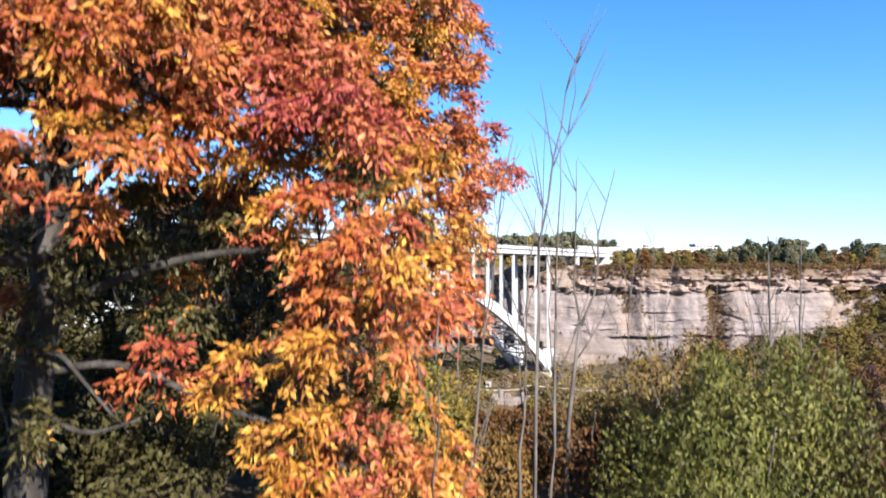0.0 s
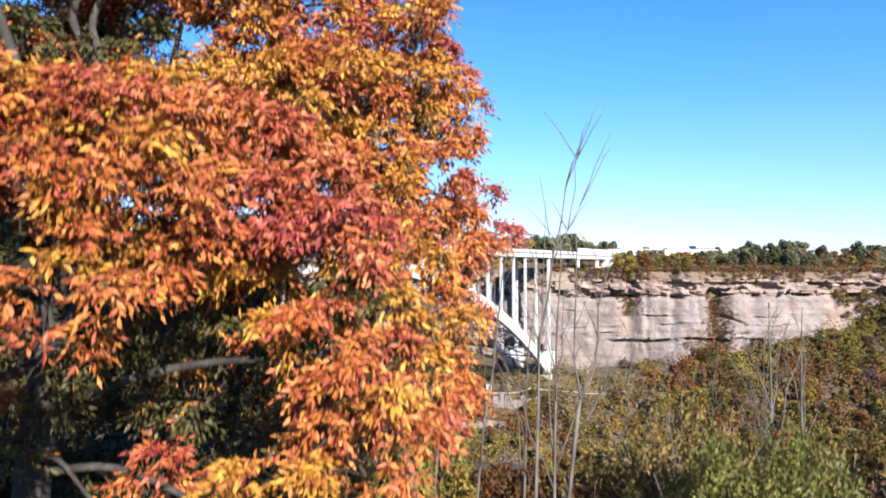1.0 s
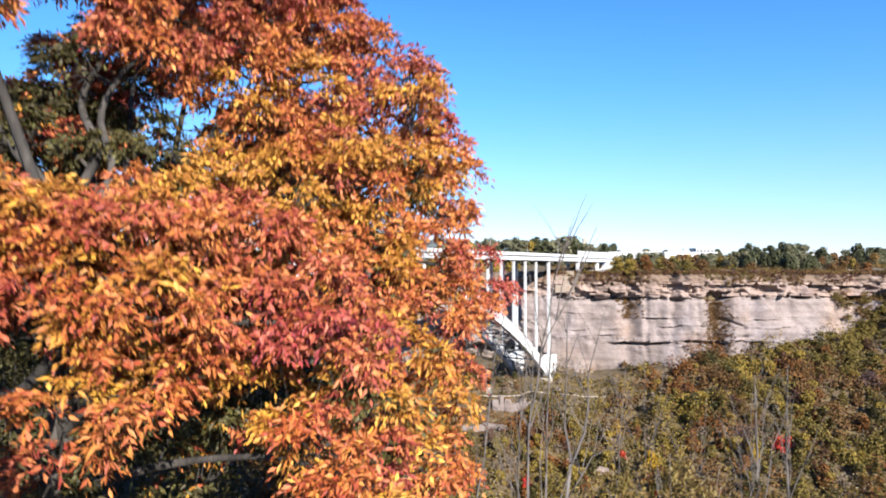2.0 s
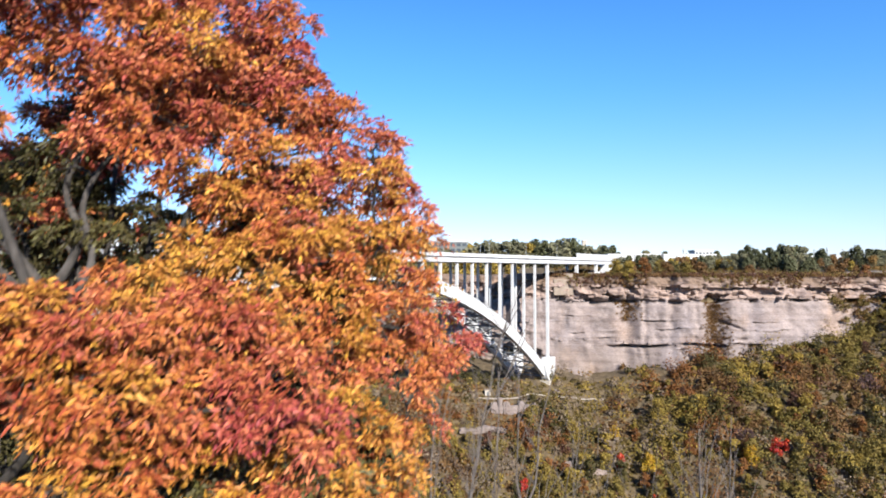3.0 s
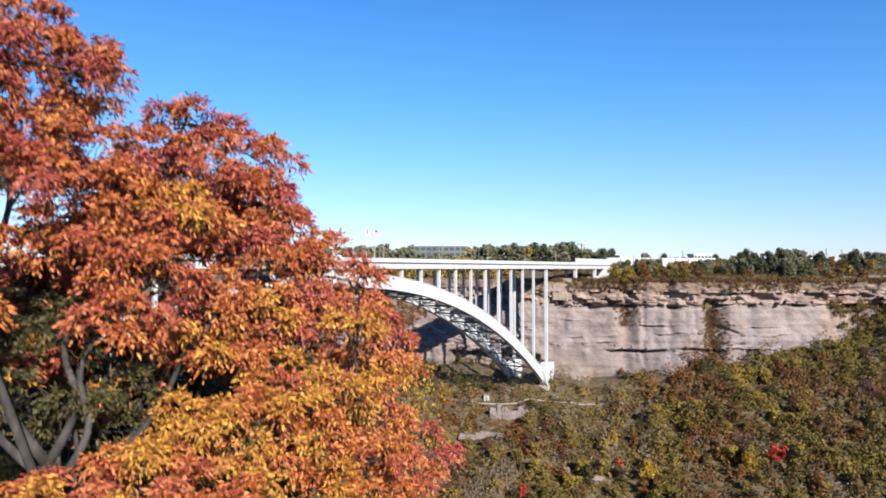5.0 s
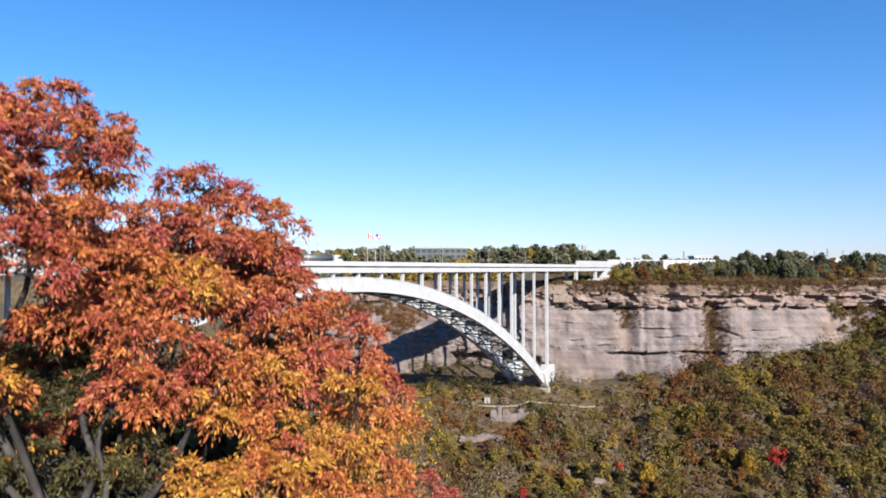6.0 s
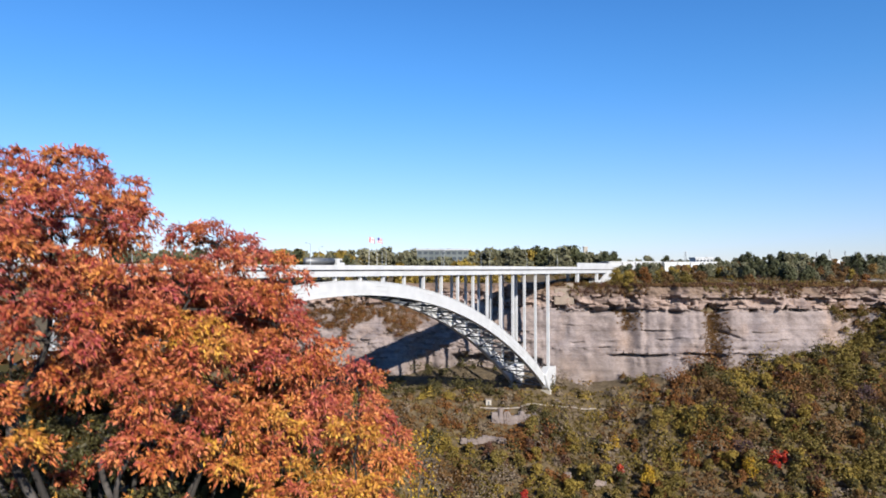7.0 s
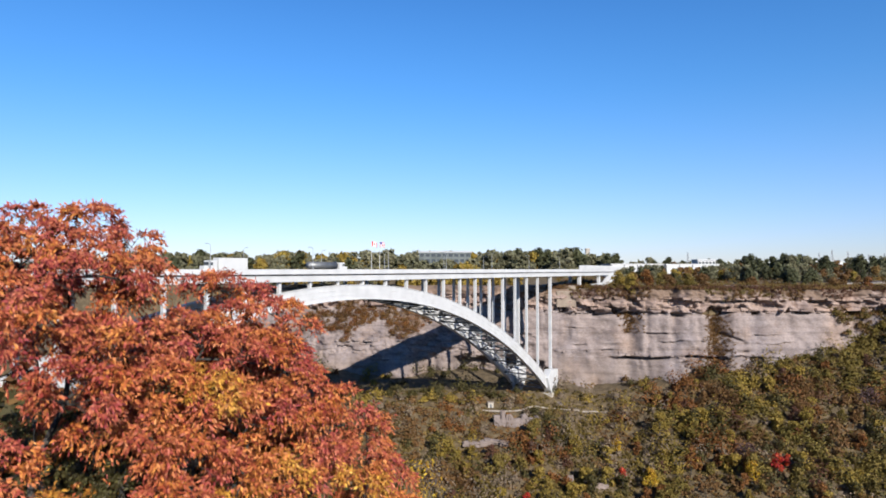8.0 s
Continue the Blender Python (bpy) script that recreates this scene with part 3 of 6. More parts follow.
# tint v is the shade-darkened olive, for hollows, lower masses and the back
TINTS = {"r": ((L_RED, L_RUSSET, L_ORANGE), (0.36, 0.38, 0.26)), "u": ((L_RUSSET, L_ORANGE, L_RED), (0.36, 0.50, 0.14)),
         "o": ((L_ORANGE, L_GOLD, L_RUSSET), (0.50, 0.30, 0.20)), "g": ((L_GOLD, L_ORANGE, L_RUSSET, L_SHADE_OLIVE), (0.56, 0.30, 0.08, 0.06)),
         "v": ((L_SHADE_OLIVE, L_GOLD, L_RUSSET), (0.80, 0.10, 0.10))}


def limb(bm, a, b, r0, r1, rng, steps=6, sag=0.12):
    """A crooked, tapering limb from a to b."""
    a, b = Vector(a), Vector(b)
    d = (b - a).length
    pts, radii = [], []
    for i in range(steps + 1):
        t = i / steps
        w = math.sin(t * math.pi) * sag * d
        p = a.lerp(b, t) + Vector((rng.uniform(-1, 1) * w * 0.5, rng.uniform(-1, 1) * w * 0.5, w * rng.uniform(0.2, 0.8)))
        pts.append(p)
        radii.append(r0 + (r1 - r0) * t)
    tube(bm, pts, radii, 7 if r0 > 0.08 else 5)
    return pts


def smooth_line(points, steps=5):
    """A rounded line through the points."""
    pts = [Vector(p) for p in points]
    out = []
    for i in range(len(pts) - 1):
        p0, p1, p2, p3 = pts[max(i - 1, 0)], pts[i], pts[i + 1], pts[min(i + 2, len(pts) - 1)]
        for k in range(steps):
            t = k / steps
            out.append(0.5 * (2 * p1 + (p2 - p0) * t + (2 * p0 - 5 * p1 + 4 * p2 - p3) * t * t + (3 * p1 - p0 - 3 * p2 + p3) * t ** 3))
    return out + [pts[-1]]


def compound_leaves(origins, ways, rng, leaflets=5, reach=0.20, length=0.125, width=0.047):
    """Feathered leaves: pairs of leaflets along drooping stalks."""
    n = len(origins)
    ways = ways / np.maximum(np.linalg.norm(ways, axis=1, keepdims=True), 1e-6)
    side = np.cross(ways, rng.normal(size=(n, 3)))
    side /= np.maximum(np.linalg.norm(side, axis=1, keepdims=True), 1e-6)
    span = reach * rng.uniform(0.7, 1.3, (n, 1))
    pos, ax = [], []
    for j in range(leaflets):
        s = (j // 2 + 1) / (leaflets // 2 + 1)
        hand = 0 if j == leaflets - 1 else (1 if j % 2 else -1)
        base = origins + ways * span * s + np.array([0, 0, -1.0]) * span * 0.55 * s * s
        a = ways * (0.5 if hand else 1.0) + side * hand * 0.8 + np.array([0, 0, -0.75]) + 0.22 * rng.normal(size=(n, 3))
        a /= np.linalg.norm(a, axis=1, keepdims=True)
        pos.append(base + a * length * 0.5)
        ax.append(a)
    return leaf_arrays(np.concatenate(pos), np.concatenate(ax), length, width, rng)


def foliage_pad(parent, centre, r, tint):
    """A mass of separate leafy clumps, fuller above than below, in mixed colours."""
    m = max(2, int(9.4 * (r / 0.75) ** 2))
    clumps = []
    for k in range(m * 8):
        d = Vector((tree_rng.gauss(0, 1), tree_rng.gauss(0, 1), tree_rng.gauss(0.5, 0.8))).normalized()
        p = Vector((d.x, d.y * 0.95, d.z * 0.9)) * r * (1 - 0.45 * tree_rng.random() ** 2)
        if d.z > -0.3 and all((p - q).length > 0.42 for q, _ in clumps):
            clumps.append((p, d))
        if len(clumps) == m:
            break
    names, weights = TINTS[tint]
    per = 43
    n = len(clumps) * per
    which = np.repeat(np.arange(len(clumps)), per)
    mid = np.array([tuple(p) for p, _ in clumps])[which]
    out = np.array([tuple(d) for _, d in clumps])[which]
    size = leaf_rng.uniform(0.13, 0.24, len(clumps))[which][:, None]
    ball = leaf_rng.normal(size=(n, 3)) + 0.35 * out + np.array([0, 0, 0.3])
    ball /= np.linalg.norm(ball, axis=1, keepdims=True)
    origins = mid + ball * size * leaf_rng.uniform(0.35, 1.1, (n, 1)) * np.array([1.1, 1.1, 0.75])
    v, f = compound_leaves(origins + np.array(centre - TRUNK), ball * 0.8 + out * 0.4 + np.array([0, 0, 0.2]), leaf_rng)
    me = mesh_from("foliage", v, f, names[0])
    for other in names[1:]:
        me.materials.append(other)
    tone = leaf_rng.choice(len(names), len(clumps), p=weights)[which]
    stray = leaf_rng.random(n) < 0.08
    tone = np.where(stray, leaf_rng.integers(0, len(names), n), tone)
    me.polygons.foreach_set("material_index", np.repeat(np.tile(tone, 5), 2).astype(np.int32))
    return tagged(mesh_part("foliage", me, parent), kind="stuff")


tree = new("autumn_tree")
tree.location = TRUNK
tagged(tree, "large tree with dense red, orange and golden autumn leaves", "tree")
stem = smooth_line([TRUNK - Vector((0, 0, 0.4)), TRUNK + Vector((0.1, 0, 0.6)), (-6.6, 12.9, -10.5), (-6.3, 12.8, -8.1), (-6.6, 13.2, -5.9)])
bm = tube(bmesh.new(), stem, [0.36 - 0.22 * (i / (len(stem) - 1)) ** 0.6 for i in range(len(stem))], 12)
for v in bm.verts:
    v.co -= TRUNK
part("trunk", bm, BARK, tree, "furrowed grey trunk, bark darkened in place of shade", smooth=True)


def bough(line, pads, r0=0.13):
    """A bough along a line from the trunk, with a branch and a mass of leaves for each pad (x, y, z, radius, tint)."""
    pts = smooth_line(line)
    k = len(pts) - 1
    bm = tube(bmesh.new(), pts, [0.75 * r0 * (1 - 0.8 * i / k) + 0.008 for i in range(k + 1)], 8)
    for v in bm.verts:
        v.co -= TRUNK
    ob = part("bough", bm, BARK, tree, smooth=True)
    near = list(pts[2:])
    for x, y, z, r, tint in sorted(pads, key=lambda p: min((q - Vector(p[:3])).length for q in pts)):
        c = Vector((x, y, z))
        a = min(near, key=lambda q: (q - c).length + max(0, q.z - c.z) * 0.6)
        bm = bmesh.new()
        way = limb(bm, a, c + Vector((0, 0.1, -0.2 * r)), 0.032, 0.014, tree_rng, 6, 0.08)
        near += way[2:]
        for j in range(9):
            u = Vector((tree_rng.gauss(0, 1), tree_rng.gauss(0, 1), tree_rng.gauss(0.3, 1))).normalized() * r * 0.85
            limb(bm, way[tree_rng.choice((4, 5, 6))], c + u, 0.011, 0.004, tree_rng, 3, 0.10)
        for v in bm.verts:
            v.co -= TRUNK
        part("branch", bm, BARK, ob, smooth=True)
        foliage_pad(ob, c, r, tint)
    return ob


FORK = (-6.6, 13.2, -5.9)
bough([FORK, (-8.3, 13.4, -3.6), (-8.5, 14.9, -1.8), (-9.0, 15.8, -0.6), (-8.6, 15.2, 1.0)],
      [(-8.2, 15.2, 1.8, 0.80, "r"), (-7.2, 15.2, 1.5, 0.55, "r"), (-6.7, 15.1, 1.0, 0.42, "u"), (-8.2, 15.0, 0.6, 0.8, "r"), (-7.1, 14.8, 0.4, 0.6, "u"),
       (-6.7, 14.4, -0.7, 0.8, "r"), (-8.6, 15.6, -1.0, 0.9, "u"), (-9.7, 15.4, 1.6, 1.0, "r"), (-9.7, 15.4, -0.2, 1.0, "r"), (-10.8, 15.8, 0.8, 1.1, "r"), (-7.7, 14.7, -0.4, 0.6, "r")], 0.11)
bough([FORK, (-6.4, 13.7, -5.0), (-7.0, 14.4, -3.9), (-6.3, 15.3, -2.0), (-5.6, 15.8, -0.6)],
      [(-6.1, 16.8, 0.65, 0.50, "r"), (-5.5, 16.8, 0.6, 0.48, "r"), (-6.3, 15.9, -0.3, 0.5, "u"), (-5.2, 16.2, -0.1, 0.5, "r"), (-4.9, 17.1, 0.2, 0.52, "r"), (-4.3, 17.2, -0.1, 0.58, "r"), (-3.7, 16.7, -0.6, 0.52, "r"),
       (-5.7, 15.4, -0.6, 0.65, "u"), (-4.8, 15.8, -1.0, 0.68, "r"), (-4.0, 16.4, -1.3, 0.72, "r"), (-3.5, 16.5, -1.8, 0.60, "u"), (-5.1, 14.5, -1.7, 0.82, "o"),
       (-5.8, 13.9, -1.4, 0.75, "r")], 0.10)
bough([(-6.5, 13.05, -6.4), (-6.0, 13.3, -5.4), (-6.3, 13.6, -4.4), (-5.8, 14.0, -3.4), (-4.6, 14.9, -2.8)],
      [(-4.4, 15.3, -2.2, 0.75, "r"), (-3.6, 15.9, -2.5, 0.75, "u"), (-5.3, 13.8, -2.8, 0.85, "u"), (-5.9, 13.3, -2.4, 0.6, "r"), (-7.1, 13.8, -2.2, 0.75, "u"),
       (-5.4, 13.2, -3.6, 0.65, "u"), (-6.6, 13.7, -3.7, 0.42, "v"), (-3.6, 15.2, -3.6, 0.65, "o"), (-4.4, 14.7, -3.4, 0.75, "u"),
       (-4.7, 14.5, -4.1, 0.6, "o")], 0.09)
bough([(-6.35, 12.9, -7.4), (-5.9, 13.7, -6.2), (-5.3, 14.5, -5.2), (-4.9, 15.1, -4.0), (-4.0, 15.8, -3.4), (-2.8, 16.4, -3.0)],
      [(-2.6, 16.9, -2.4, 0.56, "r"), (-2.0, 16.9, -2.9, 0.45, "r"), (-2.9, 16.5, -3.0, 0.65, "r"), (-1.9, 17.0, -3.7, 0.65, "u"), (-1.4, 17.0, -4.1, 0.5, "u"),
       (-2.8, 16.0, -4.1, 0.75, "r"), (-1.8, 16.5, -4.7, 0.75, "o"), (-1.2, 16.8, -5.0, 0.5, "o"), (-4.0, 14.9, -4.3, 0.65, "o"), (-3.1, 14.8, -4.9, 0.75, "g"),
       (-2.2, 15.5, -5.4, 0.75, "g"), (-1.3, 15.8, -5.7, 0.65, "o")], 0.09)
bough([(-6.4, 12.9, -7.2), (-5.2, 13.4, -6.4), (-3.4, 14.4, -6.2), (-1.6, 15.8, -6.6), (-0.7, 17.4, -7.0)],
      [(-3.5, 13.9, -5.5, 0.75, "g"), (-4.4, 13.8, -5.5, 0.6, "g"), (-2.5, 14.8, -6.2, 0.75, "g"), (-1.6, 15.4, -6.6, 0.75, "o"), (-3.8, 13.5, -6.3, 0.7, "g"),
       (-5.3, 12.8, -5.7, 0.45, "g"), (-4.8, 13.0, -6.0, 0.55, "g"), (-0.7, 17.5, -6.7, 0.5, "u"), (-0.2, 18.4, -7.3, 0.42, "r"), (-0.7, 17.7, -7.7, 0.6, "u"),
       (-1.5, 15.4, -7.4, 0.65, "o"), (-2.4, 14.4, -7.1, 0.65, "g")], 0.11)
bough([(-6.3, 12.8, -8.1), (-6.0, 11.9, -7.2), (-5.4, 11.2, -6.8), (-4.6, 11.2, -6.9)],
      [(-5.8, 12.1, -6.3, 0.7, "u"), (-4.8, 11.4, -6.5, 0.75, "o"), (-4.4, 12.2, -6.9, 0.65, "o"), (-3.8, 12.4, -7.1, 0.5, "o"), (-5.2, 11.0, -6.7, 0.8, "o"),
       (-4.5, 11.0, -7.2, 0.8, "o"), (-3.9, 11.9, -7.6, 0.6, "o"), (-6.2, 11.4, -6.4, 0.85, "o"), (-5.9, 11.0, -7.3, 0.85, "o"), (-7.2, 11.4, -6.6, 0.9, "u")], 0.10)
bough([(-6.3, 12.8, -8.0), (-4.8, 13.4, -6.6), (-3.2, 14.3, -5.6), (-2.0, 15.2, -5.2)],
      [(-1.8, 15.2, -3.9, 0.5, "o"), (-1.6, 14.8, -5.0, 0.45, "o"), (-2.3, 14.8, -5.2, 0.65, "g"), (-3.0, 14.2, -5.1, 0.6, "o"), (-3.6, 14.0, -5.3, 0.55, "g"),
       (-1.3, 16.2, -5.8, 0.3, "r"), (-3.0, 14.4, -6.3, 0.55, "g"), (-2.2, 15.7, -7.2, 0.65, "o"), (-1.5, 16.6, -7.4, 0.5, "o"), (-1.0, 17.2, -7.0, 0.32, "r"),
       (-0.9, 17.7, -8.0, 0.45, "r"), (-1.2, 16.7, -8.7, 0.5, "o")], 0.10)
bough([(-6.4, 12.8, -9.0), (-5.2, 12.0, -8.0), (-4.0, 11.8, -7.4), (-3.0, 12.0, -7.4)],
      [(-3.8, 12.3, -6.4, 0.75, "u"), (-3.1, 12.3, -7.0, 0.75, "u"), (-4.2, 11.5, -6.6, 0.5, "u"),
       (-5.3, 10.6, -7.1, 0.55, "u"), (-3.3, 11.9, -7.7, 0.65, "r"), (-2.6, 12.0, -7.8, 0.65, "r"), (-3.8, 12.5, -8.2, 0.65, "g"), (-4.3, 11.3, -7.9, 0.5, "o"),
       (-4.7, 10.8, -8.0, 0.5, "g"), (-5.2, 10.6, -8.2, 0.45, "o"), (-5.2, 10.7, -8.7, 0.4, "g")], 0.09)
bough([(-6.5, 12.9, -9.8), (-4.9, 12.3, -9.2), (-3.4, 12.0, -9.0), (-2.3, 12.0, -9.3)],
      [(-1.8, 13.3, -8.1, 0.7, "g"), (-2.3, 12.3, -8.5, 0.65, "g"), (-1.5, 13.8, -8.9, 0.6, "o"), (-2.8, 11.8, -8.8, 0.6, "o"), (-2.2, 11.5, -9.1, 0.6, "o"),
       (-1.7, 13.2, -9.4, 0.6, "o"), (-1.3, 14.5, -10.2, 0.4, "o"), (-2.0, 12.3, -9.8, 0.6, "u"), (-2.8, 11.8, -9.6, 0.4, "g"), (-2.2, 11.3, -10.0, 0.65, "o"),
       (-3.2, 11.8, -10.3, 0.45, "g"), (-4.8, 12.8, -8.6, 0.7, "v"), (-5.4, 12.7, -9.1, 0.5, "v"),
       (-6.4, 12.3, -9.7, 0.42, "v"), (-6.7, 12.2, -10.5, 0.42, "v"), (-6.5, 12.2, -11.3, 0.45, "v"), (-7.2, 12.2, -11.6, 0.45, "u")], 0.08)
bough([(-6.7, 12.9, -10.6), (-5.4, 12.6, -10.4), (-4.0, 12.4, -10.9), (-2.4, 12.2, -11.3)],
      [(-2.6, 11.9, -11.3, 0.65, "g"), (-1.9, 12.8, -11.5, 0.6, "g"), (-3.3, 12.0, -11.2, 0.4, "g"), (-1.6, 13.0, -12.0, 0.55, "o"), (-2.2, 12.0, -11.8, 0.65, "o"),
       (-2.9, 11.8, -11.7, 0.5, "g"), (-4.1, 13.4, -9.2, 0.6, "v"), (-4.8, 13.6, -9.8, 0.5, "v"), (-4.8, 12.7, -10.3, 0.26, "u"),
       (-5.1, 12.9, -10.8, 0.3, "g"), (-4.3, 12.7, -10.7, 0.28, "g")], 0.07)
# dark olive masses put round the fork so its hollow reads as shaded
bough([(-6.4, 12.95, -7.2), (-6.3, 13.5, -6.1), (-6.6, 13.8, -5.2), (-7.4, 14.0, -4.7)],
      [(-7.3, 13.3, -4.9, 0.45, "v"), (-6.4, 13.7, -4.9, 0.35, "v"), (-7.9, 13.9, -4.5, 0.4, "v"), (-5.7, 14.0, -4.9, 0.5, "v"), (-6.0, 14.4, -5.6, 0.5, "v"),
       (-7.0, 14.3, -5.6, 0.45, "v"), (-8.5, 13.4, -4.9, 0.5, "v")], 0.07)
bough([(-6.5, 13.05, -6.6), (-7.2, 12.8, -4.4), (-7.6, 12.4, -2.6), (-7.6, 12.4, -0.8)],
      [(-6.8, 12.2, -1.3, 0.75, "r"), (-7.4, 11.8, 0.0, 0.75, "r"), (-6.7, 13.2, -0.7, 0.65, "u"), (-7.5, 13.7, 1.1, 0.65, "r"),
       (-6.5, 13.9, 0.9, 0.5, "r"), (-8.6, 12.0, -0.8, 1.0, "r"), (-8.2, 11.6, -2.7, 0.9, "u"), (-7.2, 11.9, -3.2, 0.5, "g"),
       (-9.2, 12.6, 0.6, 1.0, "r"), (-9.4, 11.7, -2.0, 1.0, "r")], 0.10)
# the side of the crown that leans over the bank, and its back; unseen front boughs added to shade the trunk
for tip, spread, count, tints in (((-12.0, 14.6, -1.5), (2.2, 2.6, 3.2), 16, "rru"), ((-11.5, 13.0, -6.0), (2.6, 1.8, 1.6), 8, "ru"),
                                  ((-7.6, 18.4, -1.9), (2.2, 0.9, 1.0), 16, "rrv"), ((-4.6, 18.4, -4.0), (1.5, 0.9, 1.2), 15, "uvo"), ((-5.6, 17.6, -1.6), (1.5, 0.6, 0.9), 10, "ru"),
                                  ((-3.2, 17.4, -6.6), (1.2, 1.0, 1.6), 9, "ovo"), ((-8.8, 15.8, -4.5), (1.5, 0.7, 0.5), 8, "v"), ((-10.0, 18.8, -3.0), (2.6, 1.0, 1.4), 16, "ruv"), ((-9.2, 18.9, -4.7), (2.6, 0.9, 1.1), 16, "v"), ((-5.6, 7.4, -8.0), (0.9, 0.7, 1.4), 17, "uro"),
                                  ((-6.8, 8.8, -8.2), (1.2, 0.7, 1.9), 18, "uro"), ((-9.6, 10.4, -6.4), (1.8, 1.4, 1.2), 9, "uro")):
    pads = []
    for k in range(count):
        d = Vector((tree_rng.gauss(0, 1), tree_rng.gauss(0, 1), tree_rng.gauss(0, 1))).normalized() * tree_rng.uniform(0.4, 1.0)
        pads.append((tip[0] + d.x * spread[0], tip[1] + d.y * spread[1], tip[2] + d.z * spread[2], tree_rng.uniform(0.55, 0.85), tree_rng.choice(tints)))
    start = stem[-2 - tree_rng.randrange(7)]
    bough([start, start.lerp(Vector(tip), 0.35) + Vector((0.3, -0.2, -0.3)), start.lerp(Vector(tip), 0.7) + Vector((-0.2, 0.3, 0.5)), tip], pads, 0.09)
bough([(-5.9, 13.7, -6.2), (-5.3, 15.6, -4.6), (-4.8, 16.4, -3.2)],
      [(-5.8, 16.6, -2.6, 0.6, "u"), (-4.4, 16.6, -2.6, 0.6, "u"), (-3.1, 16.8, -2.7, 0.5, "r"), (-6.8, 16.6, -2.7, 0.6, "u")], 0.07)
# bare grey lower limbs reaching out under the crown
for line in ([(-6.7, 12.8, -10.3), (-6.1, 12.5, -10.25), (-5.7, 12.4, -10.6), (-5.35, 12.4, -11.0)], [(-6.6, 12.8, -10.9), (-5.8, 12.5, -11.2), (-5.0, 12.3, -11.0)],
             [(-6.4, 12.7, -9.3), (-6.9, 12.2, -8.3), (-6.6, 11.8, -7.5)]):
    pts = smooth_line(line)
    bm = tube(bmesh.new(), pts, [0.045 * (1 - 0.7 * i / (len(pts) - 1)) for i in range(len(pts))], 6)
    for v in bm.verts:
        v.co -= TRUNK
    part("bare_limb", bm, BARK, tree, "bare grey limb", smooth=True)
# single leaves on the boughs nearest the open bank
single_leaves = []
for tint in (L_RED, L_RUSSET, L_ORANGE):
    v, f = leaf_arrays(np.zeros((1, 3)), np.array([[0.0, 0.0, -1.0]]), 0.12, 0.05, leaf_rng)
    single_leaves.append(mesh_from("leaf", v, f, tint))
for k in range(300):
    c = Vector((-4.4, 11.2, -7.0)) + Vector((tree_rng.uniform(-1.2, 1.2), tree_rng.uniform(-0.3, 0.5), tree_rng.uniform(-1.0, 0.8)))
    lf = new("leaf", single_leaves[k % 3])
    lf.parent = tree
    lf.matrix_local = Matrix.Translation(c - TRUNK) @ Euler((tree_rng.gauss(0, 0.7), tree_rng.gauss(0, 0.7), tree_rng.uniform(0, 6.28))).to_matrix().to_4x4()


# ------------------------------------------------------------------ bare saplings on the near bank
def sapling(x, y, top, lean, seed, forks, r=0.035, label="thin bare sapling with pale grey forked stems"):
    rng = random.Random(seed)
    z0 = float(ground_z(x, y)) - 0.1
    ob = new("bare_sapling")
    ob.location = (x, y, z0)
    tagged(ob, label, "sapling")
    h = top - z0
    bm = bmesh.new()
    pts = [Vector((lean * (i / 9) ** 1.5 + rng.uniform(-0.04, 0.04), rng.uniform(-0.04, 0.04), h * i / 9)) for i in range(10)]
    tube(bm, pts, [r * (1 - 0.85 * i / 9) + 0.003 for i in range(10)], 6)
    part("stem", bm, M_TWIG, ob, smooth=True)
    for k in range(forks):
        t = rng.uniform(0.3, 0.92)
        a = pts[0].lerp(pts[-1], t)
        i = int(t * 9)
        a = pts[i].lerp(pts[i + 1], t * 9 - i)
        ln = (1 - t) * h * rng.uniform(0.45, 0.8) + 0.3
        ang = rng.uniform(0, 6.28)
        d = Vector((math.cos(ang) * 0.38, math.sin(ang) * 0.38, 1)).normalized()
        b2 = bmesh.new()
        limb(b2, a, a + d * ln, r * (1 - t) * 0.55 + 0.004, 0.003, rng, 5, 0.06)
        br = part("branch", b2, M_TWIG, ob, smooth=True)
        for m in range(2):
            s = a + d * ln * rng.uniform(0.3, 0.8)
            e = Vector((math.cos(ang + rng.uniform(-1, 1)) * 0.5, math.sin(ang + rng.uniform(-1, 1)) * 0.5, 1)).normalized()
            b3 = bmesh.new()
            limb(b3, s, s + e * ln * 0.35, 0.005, 0.002, rng, 3, 0.05)
            part("twig", b3, M_TWIG, br, smooth=True)
    return ob


